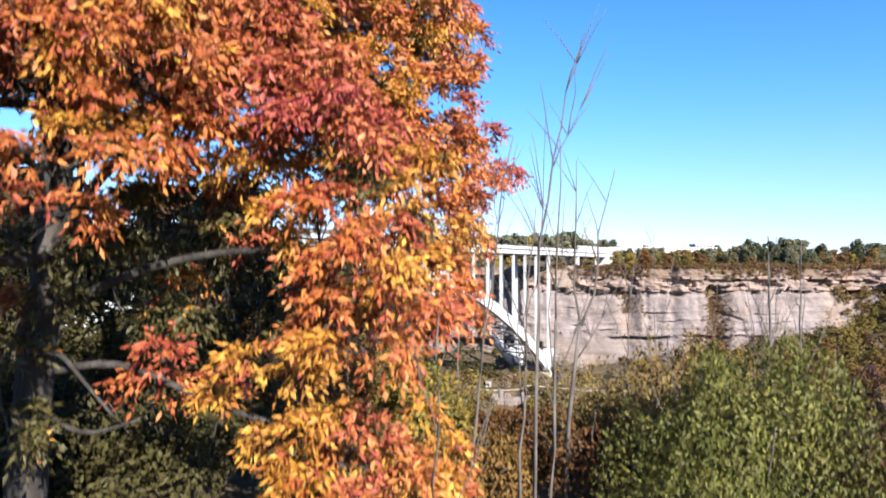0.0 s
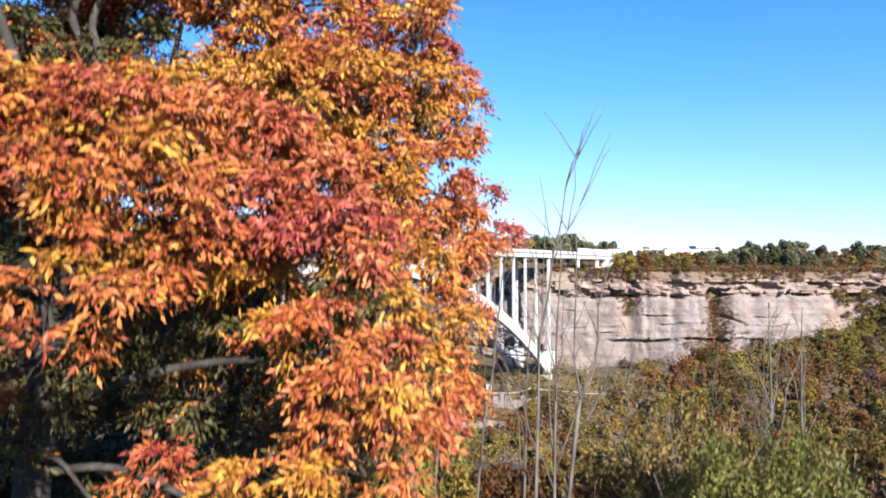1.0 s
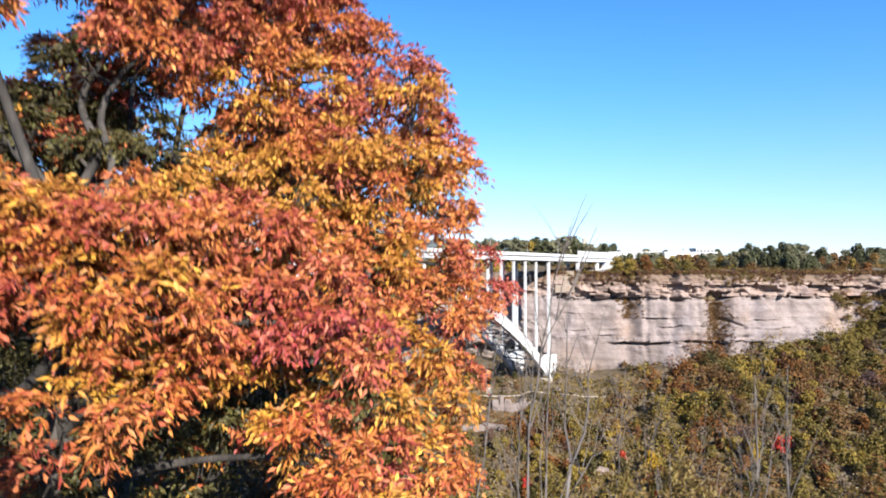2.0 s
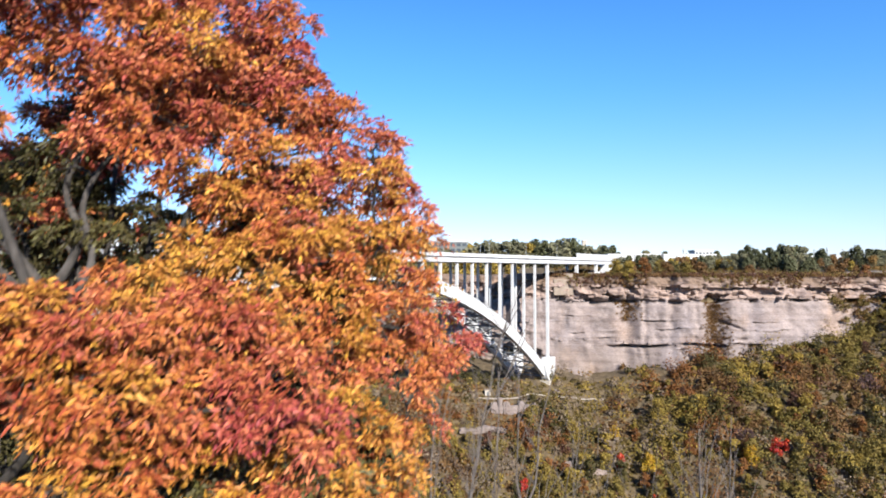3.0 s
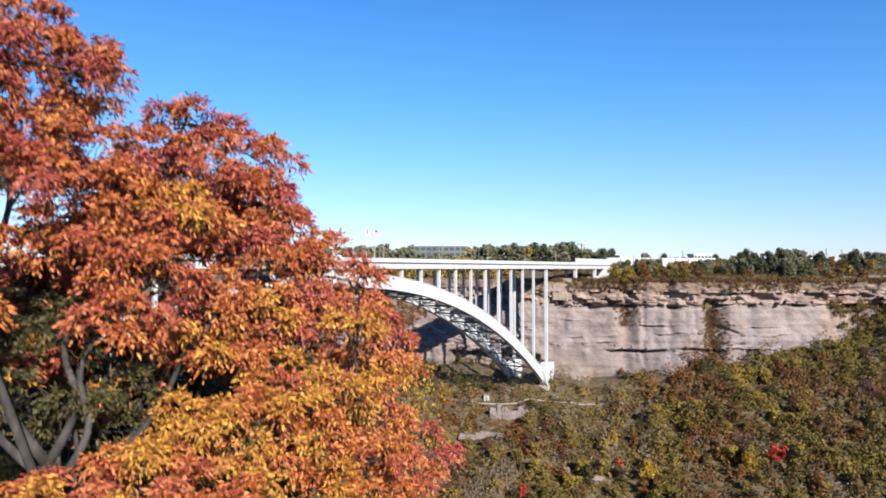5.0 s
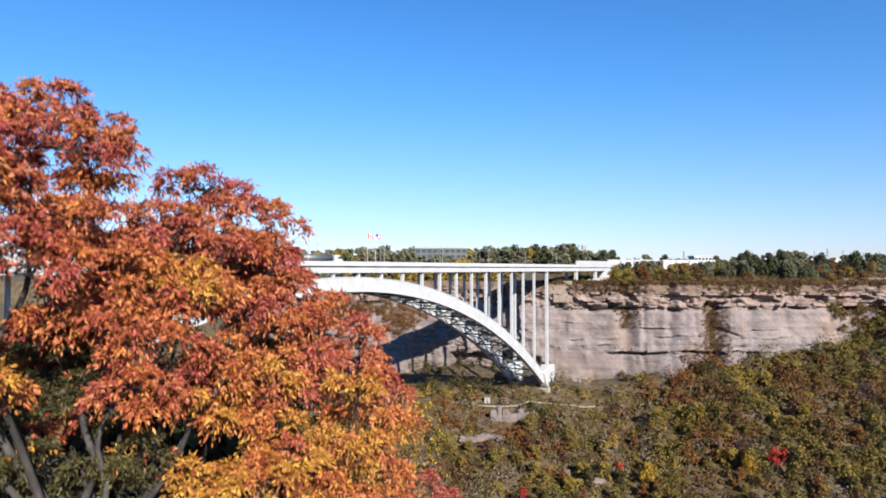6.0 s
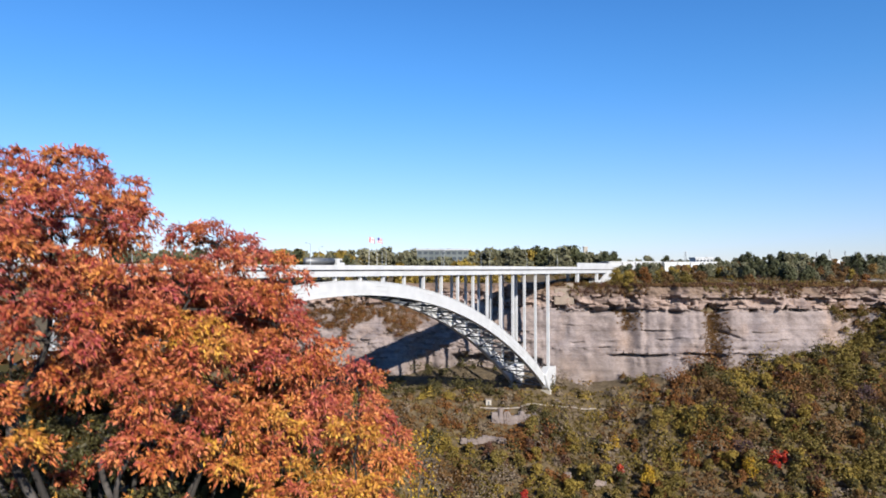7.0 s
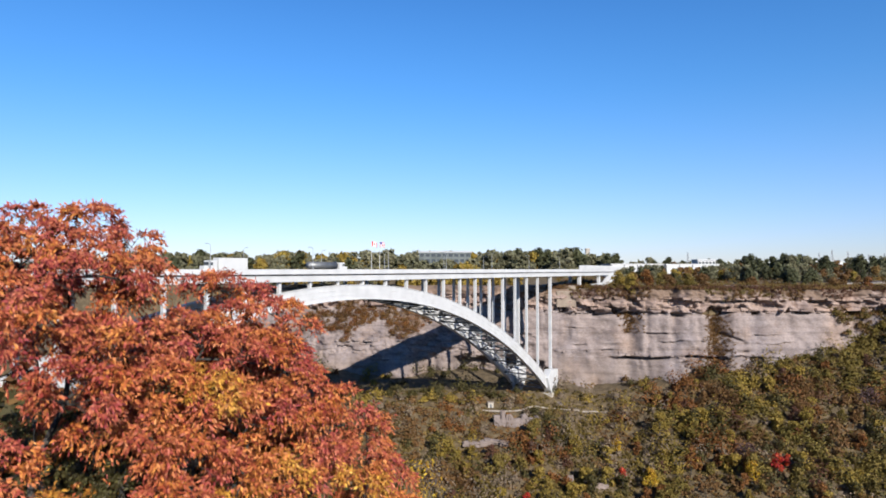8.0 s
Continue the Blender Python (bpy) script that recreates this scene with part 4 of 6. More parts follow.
def forked_sapling(y, stems, label):
    """stems: (name, width at the foot, width at the tip, points x, z)."""
    x0 = stems[0][3][0][0]
    z0 = float(ground_z(x0, y)) - 0.1
    rng = random.Random(int(y * 10))
    ob = new("bare_sapling")
    ob.location = (x0, y, z0)
    tagged(ob, label, "sapling")
    for nm, r0, r1, line in stems:
        pts = [Vector((line[0][0] - x0, 0, (z0 if nm == "trunk" else line[0][1]) - z0))]
        for (xa, za), (xb, zb) in zip(line, line[1:]):
            for u in (0.5, 1.0):
                pts.append(Vector((xa + (xb - xa) * u - x0 + rng.uniform(-0.025, 0.025), rng.uniform(-0.05, 0.05), za + (zb - za) * u - z0)))
        bm = bmesh.new()
        k = len(pts) - 1
        tube(bm, pts, [r0 + (r1 - r0) * i / k for i in range(k + 1)], 7)
        stem = part(nm, bm, M_TWIG, ob, smooth=True)
        for m in range(6):
            i = rng.randrange(max(1, k // 3), k)
            side = rng.choice((-1, 1))
            tip = pts[i] + Vector((side * rng.uniform(0.15, 0.5), rng.uniform(-0.3, 0.3), rng.uniform(0.4, 1.1)))
            if nm != "trunk":
                tw = bmesh.new()
                limb(tw, pts[i], tip, 0.009, 0.003, rng, 4, 0.05)
                part("twig", tw, M_TWIG, stem, smooth=True)
    return ob


forked_sapling(15.75, [("trunk", 0.049, 0.032, [(0.72, -12.97), (0.81, -11.86), (1.01, -10.19)]),
                       ("branch", 0.027, 0.006, [(1.01, -10.2), (0.89, -9.55), (0.92, -8.45), (0.94, -7.34)]),
                       ("branch", 0.027, 0.006, [(1.01, -10.2), (1.25, -9.64), (1.32, -8.62), (1.59, -7.51)]),
                       ("branch", 0.015, 0.004, [(0.96, -10.75), (1.4, -10.07), (2.17, -9.64)])],
               "bare sapling forking into two dark arms")
forked_sapling(13.05, [("trunk", 0.032, 0.018, [(-0.21, -12.71), (-0.18, -10.9), (-0.12, -8.84)]),
                       ("branch", 0.017, 0.004, [(-0.12, -8.86), (0.08, -7.77), (0.25, -6.87), (0.48, -6.12)]),
                       ("branch", 0.010, 0.003, [(0.07, -7.85), (0.25, -7.44), (0.63, -6.78)]),
                       ("branch", 0.011, 0.003, [(-0.15, -9.42), (-0.08, -8.43), (0.0, -7.03)])],
               "slender bare sapling with grey branching stem")
sapling(0.3, 14.6, -7.2, 0.15, 2, 6, 0.03)
sapling(-0.12, 15.2, -8.2, 0.25, 4, 5, 0.026)
sapling(-1.05, 13.4, -7.4, 0.6, 6, 5, 0.022)
wrng = random.Random(63)
for k in range(6):
    sapling(wrng.uniform(0.2, 6.4), wrng.uniform(17.0, 19.4), wrng.uniform(-9.8, -8.3), wrng.uniform(-0.3, 0.3), 70 + k, 4, wrng.uniform(0.010, 0.018),
            "thin leafless grey-brown sapling on the near bank")
sapling(5.0, 17.0, -8.6, -0.1, 7, 6, 0.05)
sapling(5.7, 17.4, -8.7, 0.1, 8, 6, 0.035)
sapling(-1.5, 10.6, -9.6, 0.05, 9, 2, 0.016)


# ------------------------------------------------------------------ shrubs on the near bank
BUSH_MIX = {"bush_green": N_LIME, "bush_lime": F_YELLOW, "shrub_brown": F_RUST, "dry_ochre_leaves": F_GRASS, "shrub_yellow_green": N_LIME}


def near_shrub(name, x, y, top, rx, ry, mat, seed, leaf=0.09, density=1.0, label="", stems=14):
    nrg = np.random.default_rng(seed)
    rng = random.Random(seed)
    z0 = float(ground_z(x, y)) - 0.05
    h = top - z0
    ob = new(name)
    ob.location = (x, y, z0)
    tagged(ob, label, "shrub")
    bm = bmesh.new()
    tips = []
    for k in range(stems):
        a = rng.uniform(0, 6.28)
        rr = math.sqrt(rng.random()) * 0.9
        tip = Vector((math.cos(a) * rx * rr, math.sin(a) * ry * rr, h * (1 - 0.45 * rr ** 2) * rng.uniform(0.85, 1.2)))
        limb(bm, (tip.x * 0.25, tip.y * 0.25, 0), tip, 0.025, 0.006, rng, 5, 0.05)
        tips.append(tip)
    tagged(part("stem_tangle", bm, M_TWIG, ob, smooth=True), kind="stuff")
    n = int(5200 * density * rx * ry)
    a = nrg.uniform(0, 2 * np.pi, n)
    rr = np.sqrt(nrg.random(n))
    lump = 1 + 0.3 * fbm(a * 2.2 + seed, rr * 0, 3, seed) + 0.12 * np.sin(a * 3 + seed) + 0.15 * np.sin(a * 7 + 2 * seed)
    px, py = np.cos(a) * rr * rx * lump, np.sin(a) * rr * ry * lump
    surf = h * np.sqrt(np.maximum(1 - 0.85 * rr ** 2, 0.02)) * (1 + 0.34 * fbm(px * 1.6 + seed, py * 1.6, 4, seed))
    pz = surf * (1 - nrg.random(n) ** 1.7 * 0.75)
    ax = nrg.normal(size=(n, 3)) * 0.6 + np.array([0, 0, 0.55])
    out = np.stack([px / rx, py / ry, 0.5 + 0 * px], -1)
    v, f = leaf_arrays(np.stack([px, py, pz], -1), ax, leaf * 1.3, leaf * 0.55, nrg, 0.2, out)
    cut = (len(f) * 2 // 3) // 2 * 2
    tagged(mesh_part("foliage", mesh_from("foliage", v, f[:cut], mat), ob), kind="stuff")
    tagged(mesh_part("foliage", mesh_from("foliage", v, f[cut:], BUSH_MIX.get(mat.name, mat)), ob), kind="stuff")
    return ob


near_shrub("green_bush", 3.0, 14.0, -10.85, 1.9, 1.5, N_GREEN, 11, 0.065, 1.9, label="dense green leafy bush on the near bank")
near_shrub("ochre_bush", 3.3, 16.8, -10.75, 2.0, 1.4, N_OCHRE, 12, density=0.6, label="dry ochre bush on the near bank", stems=40)
near_shrub("ochre_bush", 5.9, 16.4, -11.5, 1.8, 1.4, N_OCHRE, 13, density=0.6, label="dry ochre bush on the near bank", stems=36)
near_shrub("brown_bush", 7.9, 15.8, -10.4, 1.9, 1.5, F_BROWN, 14, density=0.8, label="brown half-bare autumn bush on the near bank", stems=30)
near_shrub("brown_bush", 1.3, 16.4, -11.9, 1.2, 1.2, F_BROWN, 15, density=0.35, label="brown half-bare autumn bush on the near bank", stems=24)
near_shrub("yellow_bush", -0.9, 16.4, -12.2, 1.4, 1.3, F_TAN, 16, density=0.5, label="low ochre autumn bush under the tree", stems=18)
near_shrub("maroon_bush", 5.7, 13.6, -10.5, 1.3, 1.2, F_MAROON, 17, density=0.5, label="low maroon bush on the near bank", stems=18)
near_shrub("brown_bush", -4.5, 12.0, -12.6, 2.0, 1.6, F_BROWN, 18, density=0.4, label="low brown undergrowth beneath the tree", stems=24)
near_shrub("green_bush", -7.5, 12.5, -12.2, 2.2, 1.8, L_SHADE_OLIVE, 19, density=0.4, label="olive undergrowth beneath the tree, shade put into its leaf colour", stems=20)

# thickets added under the crown, mostly coloured dark to stand in for its shade
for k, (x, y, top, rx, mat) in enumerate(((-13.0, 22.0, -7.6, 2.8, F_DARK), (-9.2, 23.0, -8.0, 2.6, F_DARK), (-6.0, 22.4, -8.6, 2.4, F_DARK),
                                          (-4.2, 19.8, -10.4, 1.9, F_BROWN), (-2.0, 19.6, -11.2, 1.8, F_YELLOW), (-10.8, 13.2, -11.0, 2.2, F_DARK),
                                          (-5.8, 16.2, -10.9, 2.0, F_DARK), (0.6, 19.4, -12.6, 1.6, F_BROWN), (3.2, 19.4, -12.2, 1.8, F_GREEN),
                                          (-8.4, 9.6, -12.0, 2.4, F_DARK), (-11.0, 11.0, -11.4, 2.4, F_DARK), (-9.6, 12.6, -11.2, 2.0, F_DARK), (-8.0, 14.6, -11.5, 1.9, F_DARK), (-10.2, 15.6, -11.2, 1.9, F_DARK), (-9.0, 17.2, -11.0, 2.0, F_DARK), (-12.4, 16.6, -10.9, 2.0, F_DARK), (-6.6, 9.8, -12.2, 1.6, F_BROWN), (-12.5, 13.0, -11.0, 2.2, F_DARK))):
    near_shrub("thicket", x, y, top, rx, 1.6, mat, 40 + k, leaf=0.115, density=0.34, label="dense thicket by the autumn tree, mostly dark leaves in place of shade", stems=20)

# ------------------------------------------------------------------ shrubs on the far slope
def slope_cover(name, pts, radii, mat, seed, label, quads_per=170, size=0.55, tall=1.3):
    """Many shrubs as one sheet of leafy clumps."""
    nrg = np.random.default_rng(seed)
    n = len(pts)
    which = np.repeat(np.arange(n), quads_per)
    d = nrg.normal(size=(len(which), 3))
    d /= np.linalg.norm(d, axis=1, keepdims=True)
    d[:, 2] = np.abs(d[:, 2])
    rr = radii[which][:, None]
    wob = 1 + 0.32 * np.sin(d[:, :1] * 6 + which[:, None]) * np.cos(d[:, 1:2] * 5 + which[:, None] * 2.3) + 0.14 * np.sin(d[:, 2:] * 9 + which[:, None] * 1.7)
    pos = pts[which] + d * rr * wob * nrg.uniform(0.5, 1.1, (len(which), 1)) * np.array([1, 1, tall])
    ax = np.cross(d, nrg.normal(size=d.shape)) + d * 0.3
    v, f = leaf_arrays(pos, ax, size * 1.5, size * 0.95, nrg, 0.1, d)
    return tagged(new(name, mesh_from(name, v, f, mat)), label, "shrubs", kind="stuff")


srng = np.random.default_rng(77)
N = 4300
sx = srng.uniform(-130, 330, N)
sy = np.where(srng.random(N) < 0.1, srng.uniform(330, 410, N), srng.uniform(205, 347, N))
keep = (sy < rim(sx) - 2.5)
# leave the bare foot of the cliff, the bearing and the path open
bare = (sx > 40) & (sx < 130) & (sy > 327 + 10 * smoothstep(95, 130, sx))
keep &= ~(bare & (srng.random(N) < 0.80))
# clearings of dry grass
keep &= ~((fbm(sx / 14, sy / 14, 3, 75) > 0.34 + 0.25 * smoothstep(90, 130, sx)) & (srng.random(N) < 0.6))
keep &= ~((sx < 95) & (srng.random(N) < 0.3))
# room round the hut, the outcrops and the coloured trees
for ox, oy, w in ((24.3, 335, 5), (36, 321, 11), (19.5, 308, 12), (54.7, 286, 5), (67.5, 281.5, 6), (137.5, 272, 5), (143, 274.5, 4), (77.5, 285.5, 4),
                  (86, 267, 4), (87.5, 279, 5), (126, 270, 5), (79.5, 303, 4), (106, 283, 4), (34.5, 272, 4)):
    keep &= ~((np.abs(sx - ox) < w) & (sy > oy - 13) & (sy < oy + 2))
sx, sy = sx[keep], sy[keep]
sr = 1.7 + 5.6 * srng.random(len(sx)) ** 2.3
kind_n = 1.25 * fbm(sx / 19, sy / 19, 3, 71) + 0.15 * srng.normal(size=len(sx)) + 0.20 - 0.27 * smoothstep(105, 170, sx)
warm = 1.2 * fbm(sx / 17, sy / 17, 2, 73) + 0.16 * srng.normal(size=len(sx)) + 0.05
# below the bridge every shrub is dark, its colour standing in for the shadow
under = (sx > -30) & (sx < 58) & (sy > 337)
kind_n = np.where(under, -0.05, kind_n)
thin = (srng.random(len(sx)) < 0.04 + 0.20 * smoothstep(120, 70, sx)) & ~under
# pale leafless brush below the bearing
thin |= (sx > 48) & (sx < 92) & (sy > 285) & (srng.random(len(sx)) < 0.5)
kind_n = np.where(thin, np.nan, kind_n)
# the added rock recess under the bridge end is all but bare
open_rock = (sx > -8) & (sx < 56) & (sy > 336) & (srng.random(len(sx)) < 0.35)
sx, sy, sr, kind_n, warm, thin = (q[~open_rock] for q in (sx, sy, sr, kind_n, warm, thin))
P3 = np.stack([sx, sy, ground_z(sx, sy) + 0.35 * sr], -1)
sel = [
    ("green_shrubs", (kind_n > 0.09) & (warm < 0.05), F_GREEN, "olive green shrubs covering the gorge slope"),
    ("yellow_green_shrubs", (kind_n > 0.09) & (warm >= 0.05), F_YELLOW, "yellow-green shrubs covering the gorge slope"),
    ("dark_green_shrubs", (kind_n <= 0.09) & (kind_n > -0.2), F_DARK, "dark green shrubs on the gorge slope, coloured for shade under the bridge"),
    ("grey_brush", thin, F_GREY, "leafless grey brush on the gorge slope"),
    ("brown_shrubs", (kind_n <= -0.2) & (warm < 0.1), F_BROWN, "brown half-bare shrubs on the gorge slope"),
    ("maroon_shrubs", (kind_n <= -0.2) & (warm >= 0.1) & (warm < 0.26), F_MAROON, "dull maroon half-bare brush on the gorge slope"),
    ("rust_shrubs", (kind_n <= -0.2) & (warm >= 0.26), F_RUST, "rust-coloured shrubs on the gorge slope"),
]
for k, (nm, s, mat, lab) in enumerate(sel):
    slope_cover(nm, P3[s], sr[s], mat, 80 + k, lab, 130, 0.70, 1.35)

gxs, gys = srng.uniform(-60, 300, 13000), srng.uniform(212, 347, 13000)
ok = ~((gxs > -30) & (gxs < 125) & (gys > 331) & (srng.random(13000) < 0.45))
gxs, gys = gxs[ok], gys[ok]
low_p = np.stack([gxs, gys, ground_z(gxs, gys)], -1)
g3 = fbm(gxs / 12, gys / 12, 3, 79) + 0.25 * srng.normal(size=len(gxs))
for k, (nm, ok, mat, lab) in enumerate((("low_brush", g3 < -0.12, F_BROWN, "low brown brush on the gorge slope"),
                                        ("dry_grass", (g3 >= -0.12) & (g3 < 0.14), F_GRASS, "dry tan grass on the gorge slope"),
                                        ("low_scrub", g3 >= 0.14, F_OLIVE, "low olive scrub on the gorge slope"))):
    slope_cover(nm, low_p[ok], srng.uniform(0.9, 2.0, ok.sum()), mat, 185 + k, lab, 13, 0.78, 0.7)


def on_cliff(x, z):
    return np.stack([x, rim(x) - cliff_face(x, z), z], -1)


hx, hz = srng.uniform(-84, -4, 2000), srng.uniform(-42, -18, 2000)
ok = ((hx + 47) / 40) ** 2 + ((hz + 29.5) / (8.5 + 2 * np.sin(hx / 5))) ** 2 < 1 + 0.3 * srng.normal(size=2000)
ok &= ((hx + 41) / 11) ** 2 + ((hz + 42) / 11) ** 2 > 1
ok &= srng.random(2000) < 0.32
mixed = srng.random(2000) < 0.6
slope_cover("shelf_brush", on_cliff(hx[ok & mixed], hz[ok & mixed]), srng.uniform(1.2, 3.4, (ok & mixed).sum()), F_BROWN, 88, "dull brown brush on a shelf of the cliff", 130, 0.42)
slope_cover("shelf_scrub", on_cliff(hx[ok & ~mixed], hz[ok & ~mixed]), srng.uniform(1.2, 3.0, (ok & ~mixed).sum()), F_RUST, 94, "rust-brown scrub on a shelf of the cliff", 130, 0.42)
# brush spilling over the brink in tongues
for k, (mat, count, nm, lab) in enumerate(((F_BROWN, 1500, "bank_brush", "dry brown brush on the bank above the cliff beds"),
                                           (F_MAROON, 1500, "bank_scrub", "dull maroon scrub on the bank above the cliff beds"),
                                           (F_GREEN, 500, "bank_greenery", "olive scrub on the bank above the cliff beds"))):
    hx = srng.uniform(58, 325, count)
    reach = 0.8 + 6.2 * smoothstep(0.02, 0.4, fbm(hx / 11, hx * 0, 3, 66 + k)) * (np.abs(hx * 347 / rim(hx) - 129) > 8)
    hz = -8.8 - reach * srng.random(count) ** 1.3
    slope_cover(nm, on_cliff(hx, hz), srng.uniform(0.5, 1.5, count), mat, 189 + k, lab, 24, 0.44)
hx = srng.uniform(60, 84, 150)
hz = foot(hx) + 1 - 9 * srng.random(150)
slope_cover("tan_brush", on_cliff(hx, hz), srng.uniform(0.2, 0.5, 150), F_TAN, 96, "ochre brush beside the bridge bearing", 50, 0.45)
hz = srng.uniform(-50, -19, 640)
hx = 144.5 + srng.normal(0, 1, 640) * (2.0 + 0.06 * (-19 - hz))
slope_cover("gully_brush", on_cliff(hx, hz), srng.uniform(0.4, 1.1, 640), F_BROWN, 90, "brown scrub growing in a cliff gully", 36, 0.30)
hz = srng.uniform(-34, -22, 110)
hx = 102.5 + srng.normal(0, 2.6, 110)
slope_cover("gully_scrub", on_cliff(hx, hz), srng.uniform(0.4, 1.2, 110), F_BROWN, 97, "brown scrub growing below the caprock", 90, 0.24)
hx = srng.uniform(184, 335, 900)
hz = srng.uniform(-46, -20, 900)
ok = hx > 204 + (hz + 19) * -0.62 + 4 * fbm(hz / 3, hx / 30, 2, 68)
mixed = srng.random(900) < 0.6
slope_cover("cliff_scrub", on_cliff(hx[ok & mixed], hz[ok & mixed]) - np.array([0, 1.5, 0]), srng.uniform(1.2, 2.8, (ok & mixed).sum()), F_OLIVE, 93, "green and brown scrub over the broken end of the cliff", 50, 0.55)
slope_cover("cliff_brush", on_cliff(hx[ok & ~mixed], hz[ok & ~mixed]) - np.array([0, 1.5, 0]), srng.uniform(1.2, 2.4, (ok & ~mixed).sum()), F_BROWN, 98, "brown brush over the broken end of the cliff", 50, 0.55)

# brush along the cliff's brink
bx = srng.uniform(75, 420, 2600)
by = rim(bx) + 9 + 120 * srng.random(2600) ** 1.5
half = srng.random(2600) < 0.55
bp = np.stack([bx, by, ground_z(bx, by)], -1)
slope_cover("brink_brush", bp[half], srng.uniform(0.7, 2.2, half.sum()), F_BROWN, 91, "dry brown brush along the cliff top", 26, 0.46)
slope_cover("brink_scrub", bp[~half], srng.uniform(0.7, 2.4, (~half).sum()), F_GREEN, 92, "olive scrub along the cliff top", 26, 0.46)


# ------------------------------------------------------------------ trees
def leafy_tree(name, h, r, mat, seed, label, quads=900, size=0.5, low_crown=0.25, pointed=0.0):
    nrg = np.random.default_rng(seed)
    rng = random.Random(seed)
    ob = new(name)
    tagged(ob, label, "tree")
    bm = bmesh.new()
    tube(bm, [(0, 0, -0.4), (0.05, 0, h * 0.3), (0, 0.1, h * 0.8)], [r * 0.05 + 0.08, r * 0.06 + 0.06, 0.04], 6)
    lobes = []
    for k in range(15):
        t = rng.uniform(low_crown, 0.92)
        wide = r * (1 - pointed * t) * math.sqrt(max(0.12, 1 - abs(2 * t - 0.8) ** 2.5)) * 0.75
        a = rng.uniform(0, 6.28)
        c = Vector((math.cos(a) * wide * 0.8, math.sin(a) * wide * 0.8, h * t))
        lobes.append((c, max(0.5, r * rng.uniform(0.3, 0.5) * (1 - pointed * t * 0.7))))
        tube(bm, [(0, 0, h * max(0.15, t - 0.25)), c], [0.07, 0.03], 4)
    for t in (0.45, 0.66, 0.86):
        lobes.append((Vector((0, 0, h * t)), r * 0.45 * (1 - pointed * t * 0.7)))
    part("trunk", bm, M_BARK, ob)
    wh = nrg.integers(0, len(lobes), quads)
    cs = np.array([tuple(c) for c, _ in lobes])[wh]
    rs = np.array([q for _, q in lobes])[wh][:, None]
    d = nrg.normal(size=(quads, 3))
    d /= np.linalg.norm(d, axis=1, keepdims=True)
    pos = cs + d * rs * nrg.uniform(0.5, 1.08, (quads, 1)) * np.array([1, 1, 0.85])
    ax = np.cross(d, nrg.normal(size=d.shape)) + d * 0.3
    v, f = leaf_arrays(pos, ax, size * 1.5, size, nrg, 0.1, d)
    mesh_part("crown", mesh_from("crown", v, f, mat), ob)
    return ob


def put(ob, x, y, s=1.0, turn=0.0, dz=-0.2):
    return copy_thing(ob, Matrix.Translation((x, y, float(ground_z(x, y)) + dz)) @ Matrix.Rotation(turn, 4, "Z") @ Matrix.Scale(s, 4))


# trees added behind the crown, mostly dark-leaved, so its gaps look shaded
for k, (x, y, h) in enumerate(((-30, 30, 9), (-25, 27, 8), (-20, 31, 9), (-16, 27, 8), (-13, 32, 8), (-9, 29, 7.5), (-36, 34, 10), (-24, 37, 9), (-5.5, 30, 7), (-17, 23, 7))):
    ob = leafy_tree("understory_tree", h, 3.4, (F_DARK, F_BROWN, F_DARK)[k % 3], 400 + k, "tree added behind the autumn tree to fill its gaps with shade", 1100, 0.6, 0.04)
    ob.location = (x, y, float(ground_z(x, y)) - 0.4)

# coloured young trees on the far slope
for nm, x, y, h, r, mat, sd, lab in (
        ("scarlet_tree", 137.5, 272.0, 9.5, 3.0, F_SCARLET, 1, "small scarlet autumn tree on the gorge slope"),
        ("scarlet_tree", 143.0, 274.5, 6.5, 2.0, F_SCARLET, 2, "small scarlet autumn tree on the gorge slope"),
        ("scarlet_tree", 77.5, 285.5, 8.5, 2.4, F_SCARLET, 3, "small scarlet autumn tree on the gorge slope"),
        ("scarlet_tree", 34.5, 272.0, 8.0, 2.0, F_SCARLET, 4, "small scarlet autumn tree on the gorge slope"),
        ("scarlet_tree", 86.0, 267.0, 6.0, 1.8, F_SCARLET, 5, "small scarlet autumn tree on the gorge slope"),
        ("amber_tree", 87.5, 279.0, 11.5, 3.8, F_AMBER, 6, "golden yellow autumn tree on the gorge slope"),
        ("amber_tree", 79.5, 303.0, 8.5, 2.6, F_AMBER, 7, "golden yellow autumn tree on the gorge slope"),
        ("amber_tree", 126.0, 270.0, 9.0, 3.6, F_AMBER, 8, "golden yellow autumn tree on the gorge slope"),
        ("rust_tree", 106.0, 283.0, 13.0, 2.8, F_RUST, 9, "tall rust-red tree on the gorge slope"),
        ("rust_tree", 170.0, 300.0, 7.0, 2.4, F_RUST, 10, "rust-red tree on the gorge slope"),
        ("mauve_tree", 196.0, 305.0, 10.0, 6.5, F_MAUVE, 11, "mauve leafless tree on the gorge slope"),
        ("mauve_tree", 130.0, 285.0, 9.5, 4.6, F_MAUVE, 12, "mauve leafless tree on the gorge slope"),
        ("green_tree", 60.0, 300.0, 11.0, 3.6, F_YELLOW, 13, "yellow-green tree on the gorge slope"),
        ("green_tree", 100.0, 305.0, 12.0, 5.0, F_YELLOW, 14, "yellow-green tree on the gorge slope")):
    ob = leafy_tree(nm, h, r, mat, 100 + sd, lab, 700, 0.45)
    ob.location = (x, y, float(ground_z(x, y)) - 0.3)

